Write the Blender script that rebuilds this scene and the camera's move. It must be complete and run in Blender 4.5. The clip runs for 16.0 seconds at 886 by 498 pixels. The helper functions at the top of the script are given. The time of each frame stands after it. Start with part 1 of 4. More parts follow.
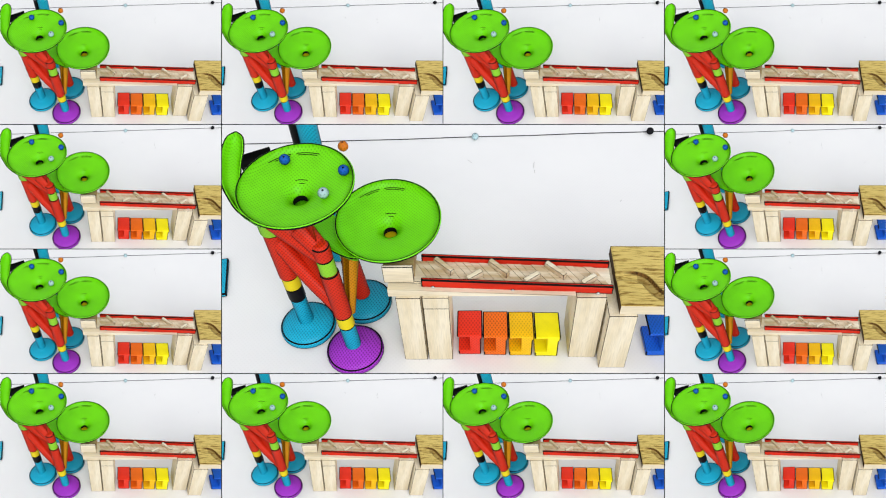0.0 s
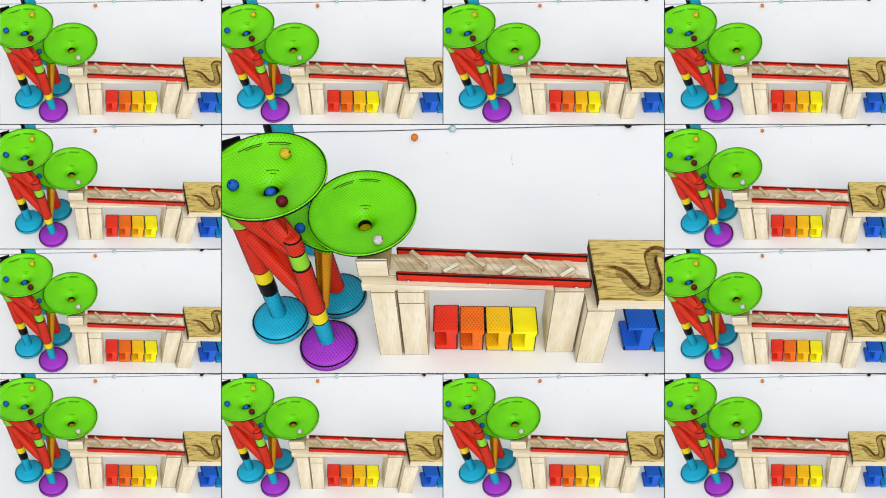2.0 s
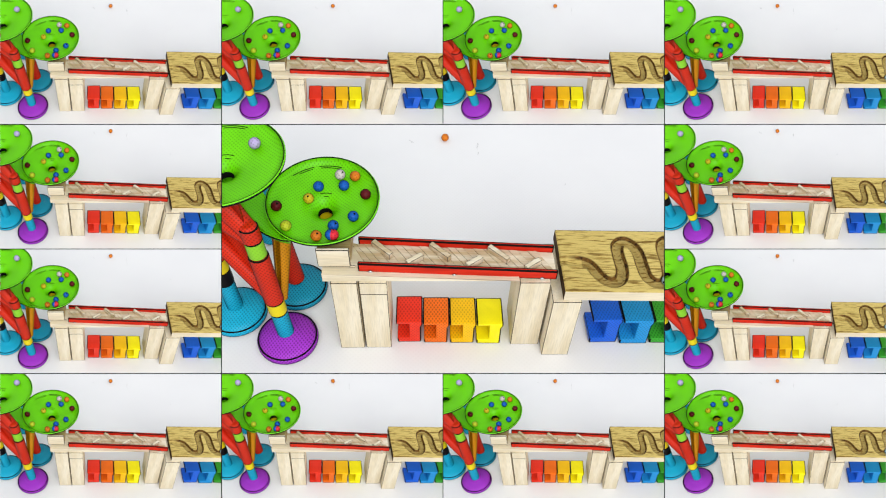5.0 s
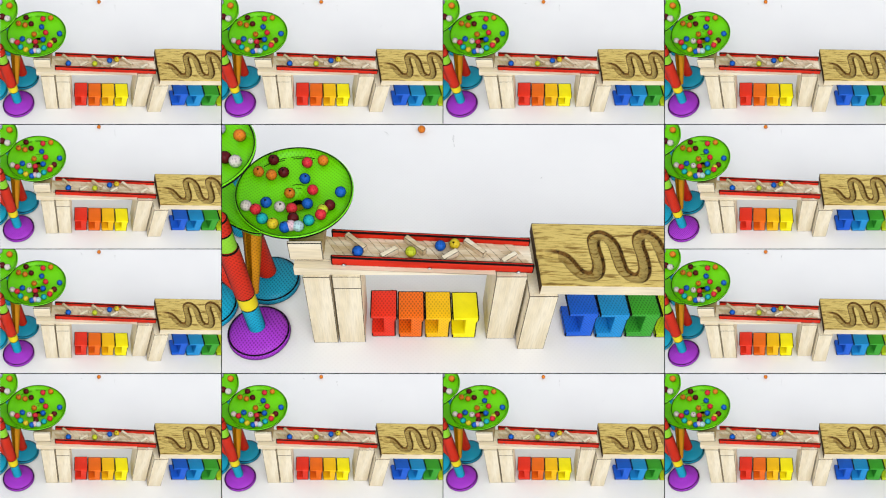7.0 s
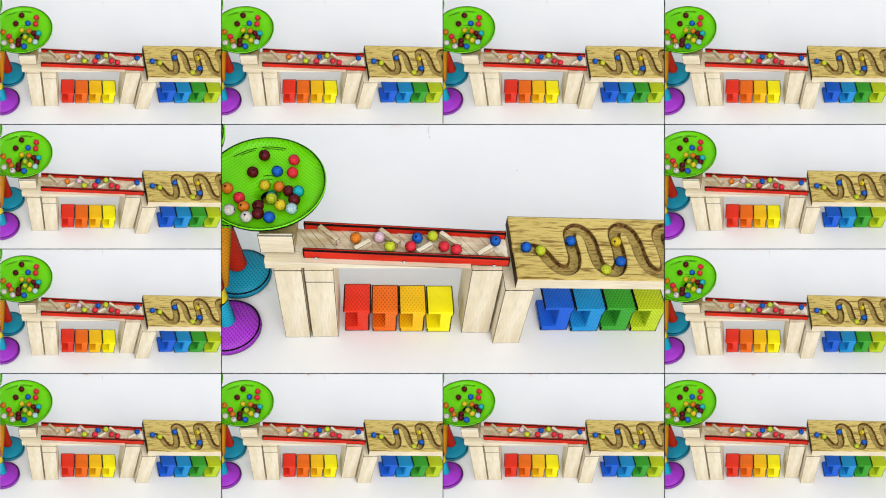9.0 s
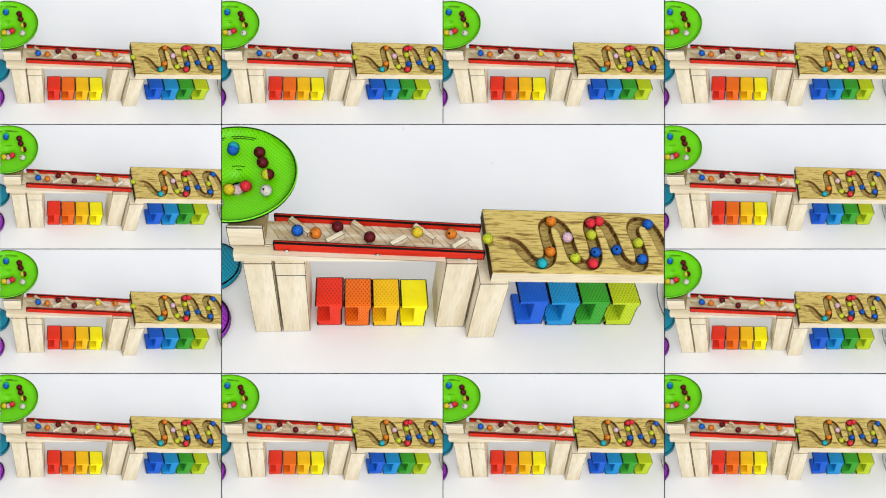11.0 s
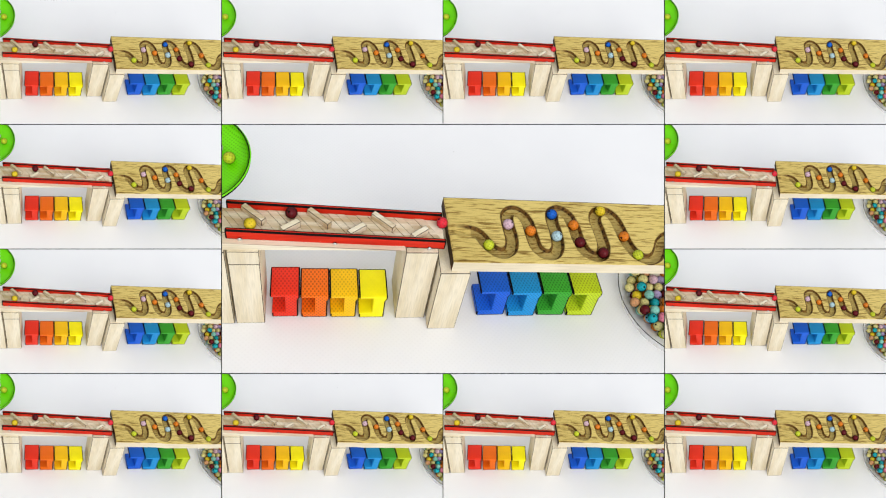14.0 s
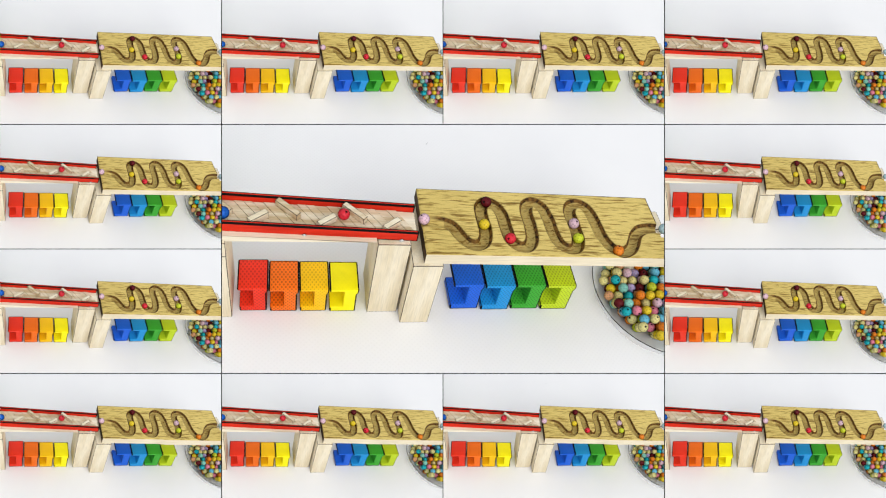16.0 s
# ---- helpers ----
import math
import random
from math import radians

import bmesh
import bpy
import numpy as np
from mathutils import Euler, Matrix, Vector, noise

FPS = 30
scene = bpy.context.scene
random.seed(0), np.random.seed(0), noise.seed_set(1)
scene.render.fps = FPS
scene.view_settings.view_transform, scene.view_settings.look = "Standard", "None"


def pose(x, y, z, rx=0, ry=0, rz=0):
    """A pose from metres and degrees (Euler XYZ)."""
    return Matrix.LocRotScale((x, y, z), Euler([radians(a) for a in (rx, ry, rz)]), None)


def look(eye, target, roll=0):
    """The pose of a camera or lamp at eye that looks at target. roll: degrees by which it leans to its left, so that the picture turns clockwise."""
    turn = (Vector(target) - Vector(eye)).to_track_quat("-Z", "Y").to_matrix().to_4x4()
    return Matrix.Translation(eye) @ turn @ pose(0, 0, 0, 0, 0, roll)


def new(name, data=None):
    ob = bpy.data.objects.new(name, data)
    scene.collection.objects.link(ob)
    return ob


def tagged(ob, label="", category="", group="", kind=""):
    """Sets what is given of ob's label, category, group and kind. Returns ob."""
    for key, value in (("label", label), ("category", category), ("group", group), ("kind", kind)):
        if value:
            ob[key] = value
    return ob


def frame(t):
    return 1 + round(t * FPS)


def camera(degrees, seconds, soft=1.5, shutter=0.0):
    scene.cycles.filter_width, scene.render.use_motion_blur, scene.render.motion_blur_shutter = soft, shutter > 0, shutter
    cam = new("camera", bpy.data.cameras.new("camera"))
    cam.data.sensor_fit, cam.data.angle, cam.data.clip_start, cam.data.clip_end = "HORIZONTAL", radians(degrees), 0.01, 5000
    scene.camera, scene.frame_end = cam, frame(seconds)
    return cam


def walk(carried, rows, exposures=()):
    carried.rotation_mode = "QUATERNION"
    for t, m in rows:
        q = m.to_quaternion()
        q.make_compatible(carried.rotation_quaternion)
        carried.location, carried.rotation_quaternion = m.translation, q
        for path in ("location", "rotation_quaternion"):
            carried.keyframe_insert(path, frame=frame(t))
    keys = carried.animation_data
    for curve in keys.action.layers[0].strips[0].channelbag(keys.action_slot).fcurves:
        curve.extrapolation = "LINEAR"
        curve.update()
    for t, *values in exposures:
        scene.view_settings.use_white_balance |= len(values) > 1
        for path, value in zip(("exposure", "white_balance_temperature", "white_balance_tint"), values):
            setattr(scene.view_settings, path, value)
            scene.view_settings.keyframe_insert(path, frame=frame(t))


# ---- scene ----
LENS = 67.386
CLIP = 16.0
cam = camera(LENS, CLIP, soft=1.1)
PATH = [
    (0.0, look((0.0895, -0.5721, 0.8721), (0.0326, 0.0455, 0.2003), -4.357)),
    (1.0, look((0.0905, -0.5660, 0.8632), (0.0490, 0.0426, 0.1963), -3.281)),
    (2.0, look((0.0914, -0.5603, 0.8553), (0.0651, 0.0396, 0.1926), -2.163)),
    (3.0, look((0.0920, -0.5547, 0.8481), (0.0811, 0.0364, 0.1892), -1.003)),
    (4.0, look((0.0925, -0.5494, 0.8414), (0.0971, 0.0332, 0.1861), 0.198)),
    (5.0, look((0.0930, -0.5442, 0.8352), (0.1130, 0.0298, 0.1832), 1.441)),
    (6.0, look((0.0934, -0.5393, 0.8294), (0.1290, 0.0261, 0.1806), 2.721)),
    (7.0, look((0.0938, -0.5347, 0.8239), (0.1449, 0.0225, 0.1784), 4.038)),
    (8.0, look((0.0943, -0.5303, 0.8185), (0.1609, 0.0185, 0.1763), 5.385)),
    (9.0, look((0.0948, -0.5261, 0.8132), (0.1768, 0.0144, 0.1744), 6.759)),
    (10.0, look((0.0954, -0.5221, 0.8078), (0.1929, 0.0101, 0.1728), 8.153)),
    (11.0, look((0.0964, -0.5183, 0.8022), (0.2089, 0.0056, 0.1715), 9.559)),
    (12.0, look((0.0974, -0.5147, 0.7962), (0.2250, 0.0008, 0.1702), 10.971)),
    (13.0, look((0.0988, -0.5114, 0.7899), (0.2411, -0.0041, 0.1691), 12.376)),
    (14.0, look((0.1006, -0.5081, 0.7831), (0.2572, -0.0091, 0.1681), 13.769)),
    (15.0, look((0.1028, -0.5052, 0.7756), (0.2734, -0.0144, 0.1671), 15.136)),
    (16.0, look((0.1053, -0.5024, 0.7674), (0.2895, -0.0198, 0.1662), 16.469)),
]
walk(cam, PATH)

# ---- light: bright overcast daylight from a wide window side, soft from above ----
world = bpy.data.worlds.new("daylight")
scene.world = world
world.use_nodes = True
wn = world.node_tree
wn.nodes["Background"].inputs[0].default_value = (0.93, 0.96, 1.0, 1)
wn.nodes["Background"].inputs[1].default_value = 0.72
sun_data = bpy.data.lights.new("soft_daylight", "SUN")
sun_data.energy, sun_data.angle, sun_data.color = 1.52, radians(45), (1.0, 0.97, 0.93)
sun = new("soft_daylight", sun_data)
sun.matrix_world = look((0.42, -1.60, 1.40), (0, 0, 0))
scene.view_settings.exposure = 0.10

# ---- materials ----


def nodes_of(name):
    m = bpy.data.materials.new(name)
    m.use_nodes = True
    return m, m.node_tree, m.node_tree.nodes["Principled BSDF"]


def noise_mix(tree, scale, a, b, stretch=(1, 1, 1), detail=4, low=0.35, high=0.65, rough=0.55):
    co = tree.nodes.new("ShaderNodeTexCoord")
    mp = tree.nodes.new("ShaderNodeMapping")
    mp.inputs["Scale"].default_value = stretch
    nz = tree.nodes.new("ShaderNodeTexNoise")
    nz.inputs["Scale"].default_value, nz.inputs["Detail"].default_value, nz.inputs["Roughness"].default_value = scale, detail, rough
    ramp = tree.nodes.new("ShaderNodeValToRGB")
    ramp.color_ramp.elements[0].position, ramp.color_ramp.elements[1].position = low, high
    ramp.color_ramp.elements[0].color, ramp.color_ramp.elements[1].color = (*a, 1), (*b, 1)
    tree.links.new(co.outputs["Object"], mp.inputs[0])
    tree.links.new(mp.outputs[0], nz.inputs["Vector"])
    tree.links.new(nz.outputs["Fac"], ramp.inputs[0])
    return ramp.outputs[0], nz.outputs["Fac"]


def add_bump(tree, bsdf, height, strength, distance):
    bp = tree.nodes.new("ShaderNodeBump")
    bp.inputs["Strength"].default_value, bp.inputs["Distance"].default_value = strength, distance
    tree.links.new(height, bp.inputs["Height"])
    tree.links.new(bp.outputs[0], bsdf.inputs["Normal"])


def stipple(t, colour, pitch, deep, axes=3):
    """A fine lattice of darker halftone-style dots painted over a colour; pitch in metres."""
    co = t.nodes.new("ShaderNodeTexCoord")
    mp = t.nodes.new("ShaderNodeMapping")
    mp.inputs["Rotation"].default_value = (radians(-51) if axes == 3 else 0.0, 0.0, radians(45))
    sep = t.nodes.new("ShaderNodeSeparateXYZ")
    t.links.new(co.outputs["Object"], mp.inputs[0])
    t.links.new(mp.outputs[0], sep.inputs[0])
    waves = []
    for k in range(3 if axes == 1 else 2):
        scale = t.nodes.new("ShaderNodeMath")
        scale.operation = "MULTIPLY"
        scale.inputs[1].default_value = 2 * math.pi / pitch
        wave = t.nodes.new("ShaderNodeMath")
        wave.operation = "SINE"
        t.links.new(sep.outputs[k], scale.inputs[0])
        t.links.new(scale.outputs[0], wave.inputs[0])
        waves.append(wave.outputs[0])
    total = waves[0]
    for w in waves[1:]:
        add = t.nodes.new("ShaderNodeMath")
        t.links.new(total, add.inputs[0])
        t.links.new(w, add.inputs[1])
        total = add.outputs[0]
    step = t.nodes.new("ShaderNodeMapRange")
    step.inputs["From Min"].default_value, step.inputs["From Max"].default_value = (0.3, 1.1) if axes == 3 else (0.6, 1.3)
    step.inputs["To Max"].default_value = deep
    t.links.new(total, step.inputs[0])
    mix = t.nodes.new("ShaderNodeMix")
    mix.data_type, mix.blend_type = "RGBA", "MULTIPLY"
    mix.inputs["B"].default_value = (0.22, 0.20, 0.24, 1)
    t.links.new(step.outputs[0], mix.inputs["Factor"])
    t.links.new(colour, mix.inputs["A"])
    return mix.outputs["Result"]


def plastic(name, col, rough=0.38, vary=0.12, grain=900, dots=0.0, pitch=0.0036, axes=3, rim_tint=0.0):
    """Moulded plastic; the last value tints a coat that darkens rims like drawn outlines."""
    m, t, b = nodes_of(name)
    # dark outlines of round shapes are put into the coat's colour
    if rim_tint:
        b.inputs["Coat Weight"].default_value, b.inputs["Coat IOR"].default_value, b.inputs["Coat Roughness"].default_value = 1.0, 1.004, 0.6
        b.inputs["Coat Tint"].default_value = (rim_tint, rim_tint, rim_tint, 1)
        col = tuple(c * min(rim_tint ** -1.2, 1.0 / max(col)) for c in col)
    dark = tuple(c * (1 - vary) for c in col)
    out, fac = noise_mix(t, 28, dark, col, low=0.3, high=0.6)
    if dots:
        out = stipple(t, out, pitch, dots, axes)
    fine, fine_fac = noise_mix(t, grain, (0.4,) * 3, (0.6,) * 3)
    t.links.new(out, b.inputs["Base Color"])
    rr = t.nodes.new("ShaderNodeMapRange")
    rr.inputs["To Min"].default_value, rr.inputs["To Max"].default_value = rough - 0.07, rough + 0.1
    t.links.new(fac, rr.inputs[0])
    t.links.new(rr.outputs[0], b.inputs["Roughness"])
    b.inputs["Specular IOR Level"].default_value = 0.22 if max(col) > 0.05 else 0.06
    add_bump(t, b, fine_fac, 0.12, 0.0004)
    return m


def timber(name, light, dark, axis, scale=60.0, contrast=(0.42, 0.66), rough=0.6, stretch=0.07, relief=0.25):
    m, t, b = nodes_of(name)
    st = [1.0, 1.0, 1.0]
    st[axis] = stretch
    grain, gf = noise_mix(t, scale, dark, light, st, 6, *contrast)
    fibre, ff = noise_mix(t, scale * 7, (0.72,) * 3, (1.0,) * 3, st, 3, 0.35, 0.6)
    stain, sf = noise_mix(t, 9, (0.88, 0.86, 0.82), (1.0, 1.0, 1.0), (1, 1, 1), 2)
    m1 = t.nodes.new("ShaderNodeMix")
    m1.data_type, m1.blend_type = "RGBA", "MULTIPLY"
    m1.inputs["Factor"].default_value = 0.45
    t.links.new(grain, m1.inputs["A"])
    t.links.new(fibre, m1.inputs["B"])
    m2 = t.nodes.new("ShaderNodeMix")
    m2.data_type, m2.blend_type = "RGBA", "MULTIPLY"
    m2.inputs["Factor"].default_value = 1.0
    t.links.new(m1.outputs["Result"], m2.inputs["A"])
    t.links.new(stain, m2.inputs["B"])
    t.links.new(m2.outputs["Result"], b.inputs["Base Color"])
    b.inputs["Roughness"].default_value, b.inputs["Specular IOR Level"].default_value = rough, 0.15
    add_bump(t, b, ff, relief, 0.0006)
    return m


# outline colours, painted onto rounded edges and rims
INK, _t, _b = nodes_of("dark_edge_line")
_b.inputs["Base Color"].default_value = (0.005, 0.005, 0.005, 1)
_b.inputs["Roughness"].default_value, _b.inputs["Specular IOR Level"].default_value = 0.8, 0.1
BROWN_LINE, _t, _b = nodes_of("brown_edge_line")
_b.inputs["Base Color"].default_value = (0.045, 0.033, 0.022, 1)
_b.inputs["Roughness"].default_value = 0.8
GREEN = plastic("green_plastic", (0.175, 0.74, 0.004), 0.33, dots=0.38, pitch=0.0036, axes=2, rim_tint=0.84)
GREEN_RING = plastic("light_green_plastic", (0.28, 0.66, 0.03), dots=0.15, rim_tint=0.8)
RED = plastic("red_plastic", (0.88, 0.036, 0.010), dots=0.55, rim_tint=0.74)
ORANGE = plastic("orange_plastic", (0.95, 0.40, 0.008), dots=0.45, rim_tint=0.72)
YELLOW = plastic("yellow_plastic", (0.9, 0.74, 0.01), dots=0.05, rim_tint=0.85)
CYAN = plastic("cyan_plastic", (0.014, 0.50, 0.76), dots=0.55, rim_tint=0.74)
TEAL = plastic("teal_plastic", (0.014, 0.32, 0.49), dots=0.7, rim_tint=0.68)
PURPLE = plastic("purple_plastic", (0.40, 0.045, 0.62), dots=0.7, rim_tint=0.66)
BLACK = plastic("black_plastic", (0.006, 0.006, 0.007))
BLOCK_RED = plastic("red_block_plastic", (0.86, 0.035, 0.012), 0.42, dots=0.45)
BLOCK_ORANGE = plastic("orange_block_plastic", (0.95, 0.17, 0.006), 0.42, dots=0.6)
BLOCK_AMBER = plastic("amber_block_plastic", (0.98, 0.56, 0.004), 0.42, dots=0.35)
BLOCK_YELLOW = plastic("yellow_block_plastic", (0.98, 0.86, 0.003), 0.42, dots=0.02)
BLOCK_BLUE = plastic("blue_block_plastic", (0.012, 0.13, 0.74), 0.42, dots=0.5)
BLOCK_SKY = plastic("sky_blue_block_plastic", (0.015, 0.31, 0.72), 0.42, dots=0.5)
BLOCK_GREEN = plastic("green_block_plastic", (0.05, 0.42, 0.035), 0.42, dots=0.6)
BLOCK_LIME = plastic("lime_block_plastic", (0.56, 0.72, 0.02), 0.42, dots=0.5)
PALE_UP = timber("pale_wood_upright", (0.88, 0.80, 0.63), (0.81, 0.71, 0.51), 2, 75)
PALE_ALONG = timber("pale_wood_along", (0.94, 0.87, 0.71), (0.86, 0.76, 0.56), 0, 60)
SLAT = timber("slat_wood", (0.90, 0.82, 0.66), (0.66, 0.52, 0.32), 0, 130)
PINE = timber("golden_pine", (0.75, 0.58, 0.18), (0.36, 0.23, 0.045), 0, 420, (0.34, 0.50), 0.5, 0.10, 0.5)
RED_PAINT = timber("red_painted_wood", (0.84, 0.032, 0.010), (0.56, 0.018, 0.006), 0, 110, (0.3, 0.6), 0.45)


def table_white():
    m, t, b = nodes_of("white_laminate")
    out, fac = noise_mix(t, 5, (0.85, 0.85, 0.865), (0.88, 0.88, 0.89), detail=5)
    fine, ff = noise_mix(t, 380, (0.4,) * 3, (0.6,) * 3)
    t.links.new(stipple(t, out, 0.0052, 0.03, 2), b.inputs["Base Color"])
    b.inputs["Roughness"].default_value = 0.8
    b.inputs["Specular IOR Level"].default_value = 0.12
    add_bump(t, b, ff, 0.08, 0.0005)
    return m


def frosted(name):
    m, t, b = nodes_of(name)
    b.inputs["Base Color"].default_value = (0.86, 0.88, 0.9, 1)
    b.inputs["Roughness"].default_value = 0.3
    see = t.nodes.new("ShaderNodeBsdfTransparent")
    mix = t.nodes.new("ShaderNodeMixShader")
    mix.inputs[0].default_value = 0.28
    t.links.new(see.outputs[0], mix.inputs[1])
    t.links.new(b.outputs[0], mix.inputs[2])
    t.links.new(mix.outputs[0], t.nodes["Material Output"].inputs["Surface"])
    return m


WHITE = table_white()
CLEAR = frosted("clear_plastic")
FLECK = plastic("grey_dust", (0.50, 0.50, 0.51), 0.9)
STEEL = plastic("dull_steel", (0.62, 0.62, 0.63), 0.4)
STEEL.node_tree.nodes["Principled BSDF"].inputs["Metallic"].default_value = 0.5
CORD = plastic("dark_cord", (0.035, 0.035, 0.04), 0.8)

MARBLE = {
    "blue": (0.012, 0.12, 0.55), "red": (0.78, 0.03, 0.05), "orange": (0.90, 0.25, 0.02), "yellow": (0.90, 0.66, 0.03),
    "lime": (0.55, 0.62, 0.03), "teal": (0.015, 0.42, 0.48), "light_blue": (0.52, 0.74, 0.80), "pink": (0.85, 0.58, 0.68),
    "white": (0.80, 0.72, 0.70), "maroon": (0.12, 0.008, 0.012), "lilac": (0.55, 0.45, 0.78), "black": (0.015, 0.015, 0.018),
    "mint": (0.25, 0.62, 0.52), "peach": (0.90, 0.46, 0.22), "cream": (0.86, 0.78, 0.32), "rose": (0.85, 0.25, 0.35), "sky": (0.14, 0.48, 0.66),
}
MARBLE_MAT = {k: plastic(k + "_marble_gloss", v, 0.26, 0.3, 500, 0.4, 0.0034, 1, rim_tint=0.78 if max(v) > 0.6 else 0.62) for k, v in MARBLE.items()}



def scorch(m):
    """The router's scorch marks along the groove, kept in the board's own 'burn' values."""
    t = m.node_tree
    b = t.nodes["Principled BSDF"]
    before = b.inputs["Base Color"].links[0].from_socket
    at = t.nodes.new("ShaderNodeAttribute")
    at.attribute_name = "burn"
    tone, _ = noise_mix(t, 220, (0.018, 0.007, 0.002), (0.20, 0.095, 0.016), detail=4)
    mix = t.nodes.new("ShaderNodeMix")
    mix.data_type = "RGBA"
    t.links.new(at.outputs["Fac"], mix.inputs["Factor"])
    fleck, _ = noise_mix(t, 260, (1.0, 1.0, 1.0), (0.34, 0.26, 0.16), (0.09, 1, 1), 2, 0.58, 0.66)
    flecked = t.nodes.new("ShaderNodeMix")
    flecked.data_type, flecked.blend_type = "RGBA", "MULTIPLY"
    flecked.inputs["Factor"].default_value = 0.9
    t.links.new(before, flecked.inputs["A"])
    t.links.new(fleck, flecked.inputs["B"])
    t.links.new(flecked.outputs["Result"], mix.inputs["A"])
    t.links.new(tone, mix.inputs["B"])
    t.links.new(mix.outputs["Result"], b.inputs["Base Color"])


scorch(PINE)
TAN_WOOD = timber("tan_wood", (0.60, 0.46, 0.24), (0.40, 0.28, 0.12), 0, 160)
# end grain of the board's left end, with its shade put into the colour
SHADED_END_GRAIN = timber("shaded_end_grain", (0.085, 0.045, 0.018), (0.02, 0.010, 0.004), 1, 80, (0.3, 0.6), 0.7, 0.3)

# ---- mesh tools ----


def part(name, bm, material, parent=None, label="", smooth=True):
    me = bpy.data.meshes.new(name)
    bm.to_mesh(me)
    bm.free()
    me.materials.append(material)
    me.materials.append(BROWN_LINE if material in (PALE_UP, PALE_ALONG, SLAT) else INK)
    if smooth:
        me.shade_smooth()
        me.set_sharp_from_angle(angle=radians(40))
    ob = new(name, me)
    if parent is not None:
        ob.parent = parent
    if label:
        ob["label"] = label
    return ob


def thing(name, at, label, category, group="", kind="", turn=0.0):
    ob = new(name)
    ob.empty_display_size = 0.02
    ob.matrix_basis = pose(*at, 0, 0, turn)
    return tagged(ob, label, category, group, kind)


def box(lo, hi, bevel=0.0012, segments=2):
    bm = bmesh.new()
    bmesh.ops.create_cube(bm, size=1.0)
    for v in bm.verts:
        v.co = Vector([(lo[k] + hi[k]) / 2 + v.co[k] * (hi[k] - lo[k]) for k in range(3)])
    if bevel:
        edge_line(bm, bevel, segments)
    return bm


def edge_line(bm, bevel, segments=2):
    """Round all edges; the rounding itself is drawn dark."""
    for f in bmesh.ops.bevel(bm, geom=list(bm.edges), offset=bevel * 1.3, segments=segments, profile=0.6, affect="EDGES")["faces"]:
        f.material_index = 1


def prism(outline, y0, y1, bevel=0.0008, plane="xz"):
    """A polygon (counter-clockwise) drawn in a plane and pushed along the third axis."""
    bm = bmesh.new()
    spots = {"xz": lambda a, b, c: (a, c, b), "yz": lambda a, b, c: (c, a, b), "xy": lambda a, b, c: (a, b, c)}[plane]
    rings = [[bm.verts.new(spots(a, b, c)) for a, b in outline] for c in (y0, y1)]
    bm.faces.new(rings[0])
    bm.faces.new(rings[1][::-1])
    n = len(outline)
    for k in range(n):
        bm.faces.new((rings[0][k], rings[1][k], rings[1][(k + 1) % n], rings[0][(k + 1) % n]))
    bmesh.ops.recalc_face_normals(bm, faces=bm.faces)
    if bevel:
        edge_line(bm, bevel)
    return bm


def lathe(profile, n=48, closed=True, ink=()):
    """A closed profile of (radius, height) turned about z; radius 0 makes a pole."""
    bm = bmesh.new()
    rings = []
    for r, z in profile:
        if r <= 1e-6:
            rings.append([bm.verts.new((0, 0, z))])
        else:
            rings.append([bm.verts.new((r * math.cos(2 * math.pi * k / n), r * math.sin(2 * math.pi * k / n), z)) for k in range(n)])
    pairs = list(zip(rings, rings[1:])) + ([(rings[-1], rings[0])] if closed else [])
    for i, (a, b) in enumerate(pairs):
        for k in range(n):
            j = (k + 1) % n
            f = None
            if len(a) == 1 and len(b) > 1:
                f = bm.faces.new((a[0], b[k], b[j]))
            elif len(b) == 1 and len(a) > 1:
                f = bm.faces.new((a[k], b[0], a[j]))
            elif len(a) > 1 and len(b) > 1:
                f = bm.faces.new((a[k], b[k], b[j], a[j]))
            if f is not None and i in ink:
                f.material_index = 1
    bmesh.ops.recalc_face_normals(bm, faces=bm.faces)
    return bm


def sweep(path, radius, n=16, wall=0.0, arc=360.0, start=0.0, taper=1.0):
    """A tube (or an open channel of the given arc) along a list of points. wall > 0 makes it hollow."""
    bm = bmesh.new()
    pts = [Vector(p) for p in path]
    full = arc >= 359.9
    count = n if full else n + 1
    inner = radius - wall

    def ring(k, r):
        r *= 1 + (taper - 1) * k / (len(pts) - 1)
        d = (pts[min(k + 1, len(pts) - 1)] - pts[max(k - 1, 0)]).normalized()
        side = d.cross(Vector((0, 0, 1)))
        side = side.normalized() if side.length > 1e-4 else Vector((1, 0, 0))
        up = side.cross(d).normalized()
        out = []
        for j in range(count):
            a = radians(start + arc * j / n)
            out.append(bm.verts.new(pts[k] + side * (r * math.cos(a)) + up * (r * math.sin(a))))
        return out

    outer = [ring(k, radius) for k in range(len(pts))]
    last = count if full else count - 1
    inside = [ring(k, inner) for k in range(len(pts))] if wall else None
    for rings in ([outer, inside] if wall else [outer]):
        for a, b in zip(rings, rings[1:]):
            for j in range(last):
                i = (j + 1) % count
                bm.faces.new((a[j], a[i], b[i], b[j]))
    if wall:
        for k in (0, len(pts) - 1):
            for j in range(last):
                i = (j + 1) % count
                bm.faces.new((outer[k][j], outer[k][i], inside[k][i], inside[k][j])).material_index = 1
        if not full:
            for j in (0, count - 1):
                for k in range(len(pts) - 1):
                    bm.faces.new((outer[k][j], outer[k + 1][j], inside[k + 1][j], inside[k][j]))
    else:
        bm.faces.new(outer[0])
        bm.faces.new(outer[-1][::-1])
    bmesh.ops.recalc_face_normals(bm, faces=bm.faces)
    return bm


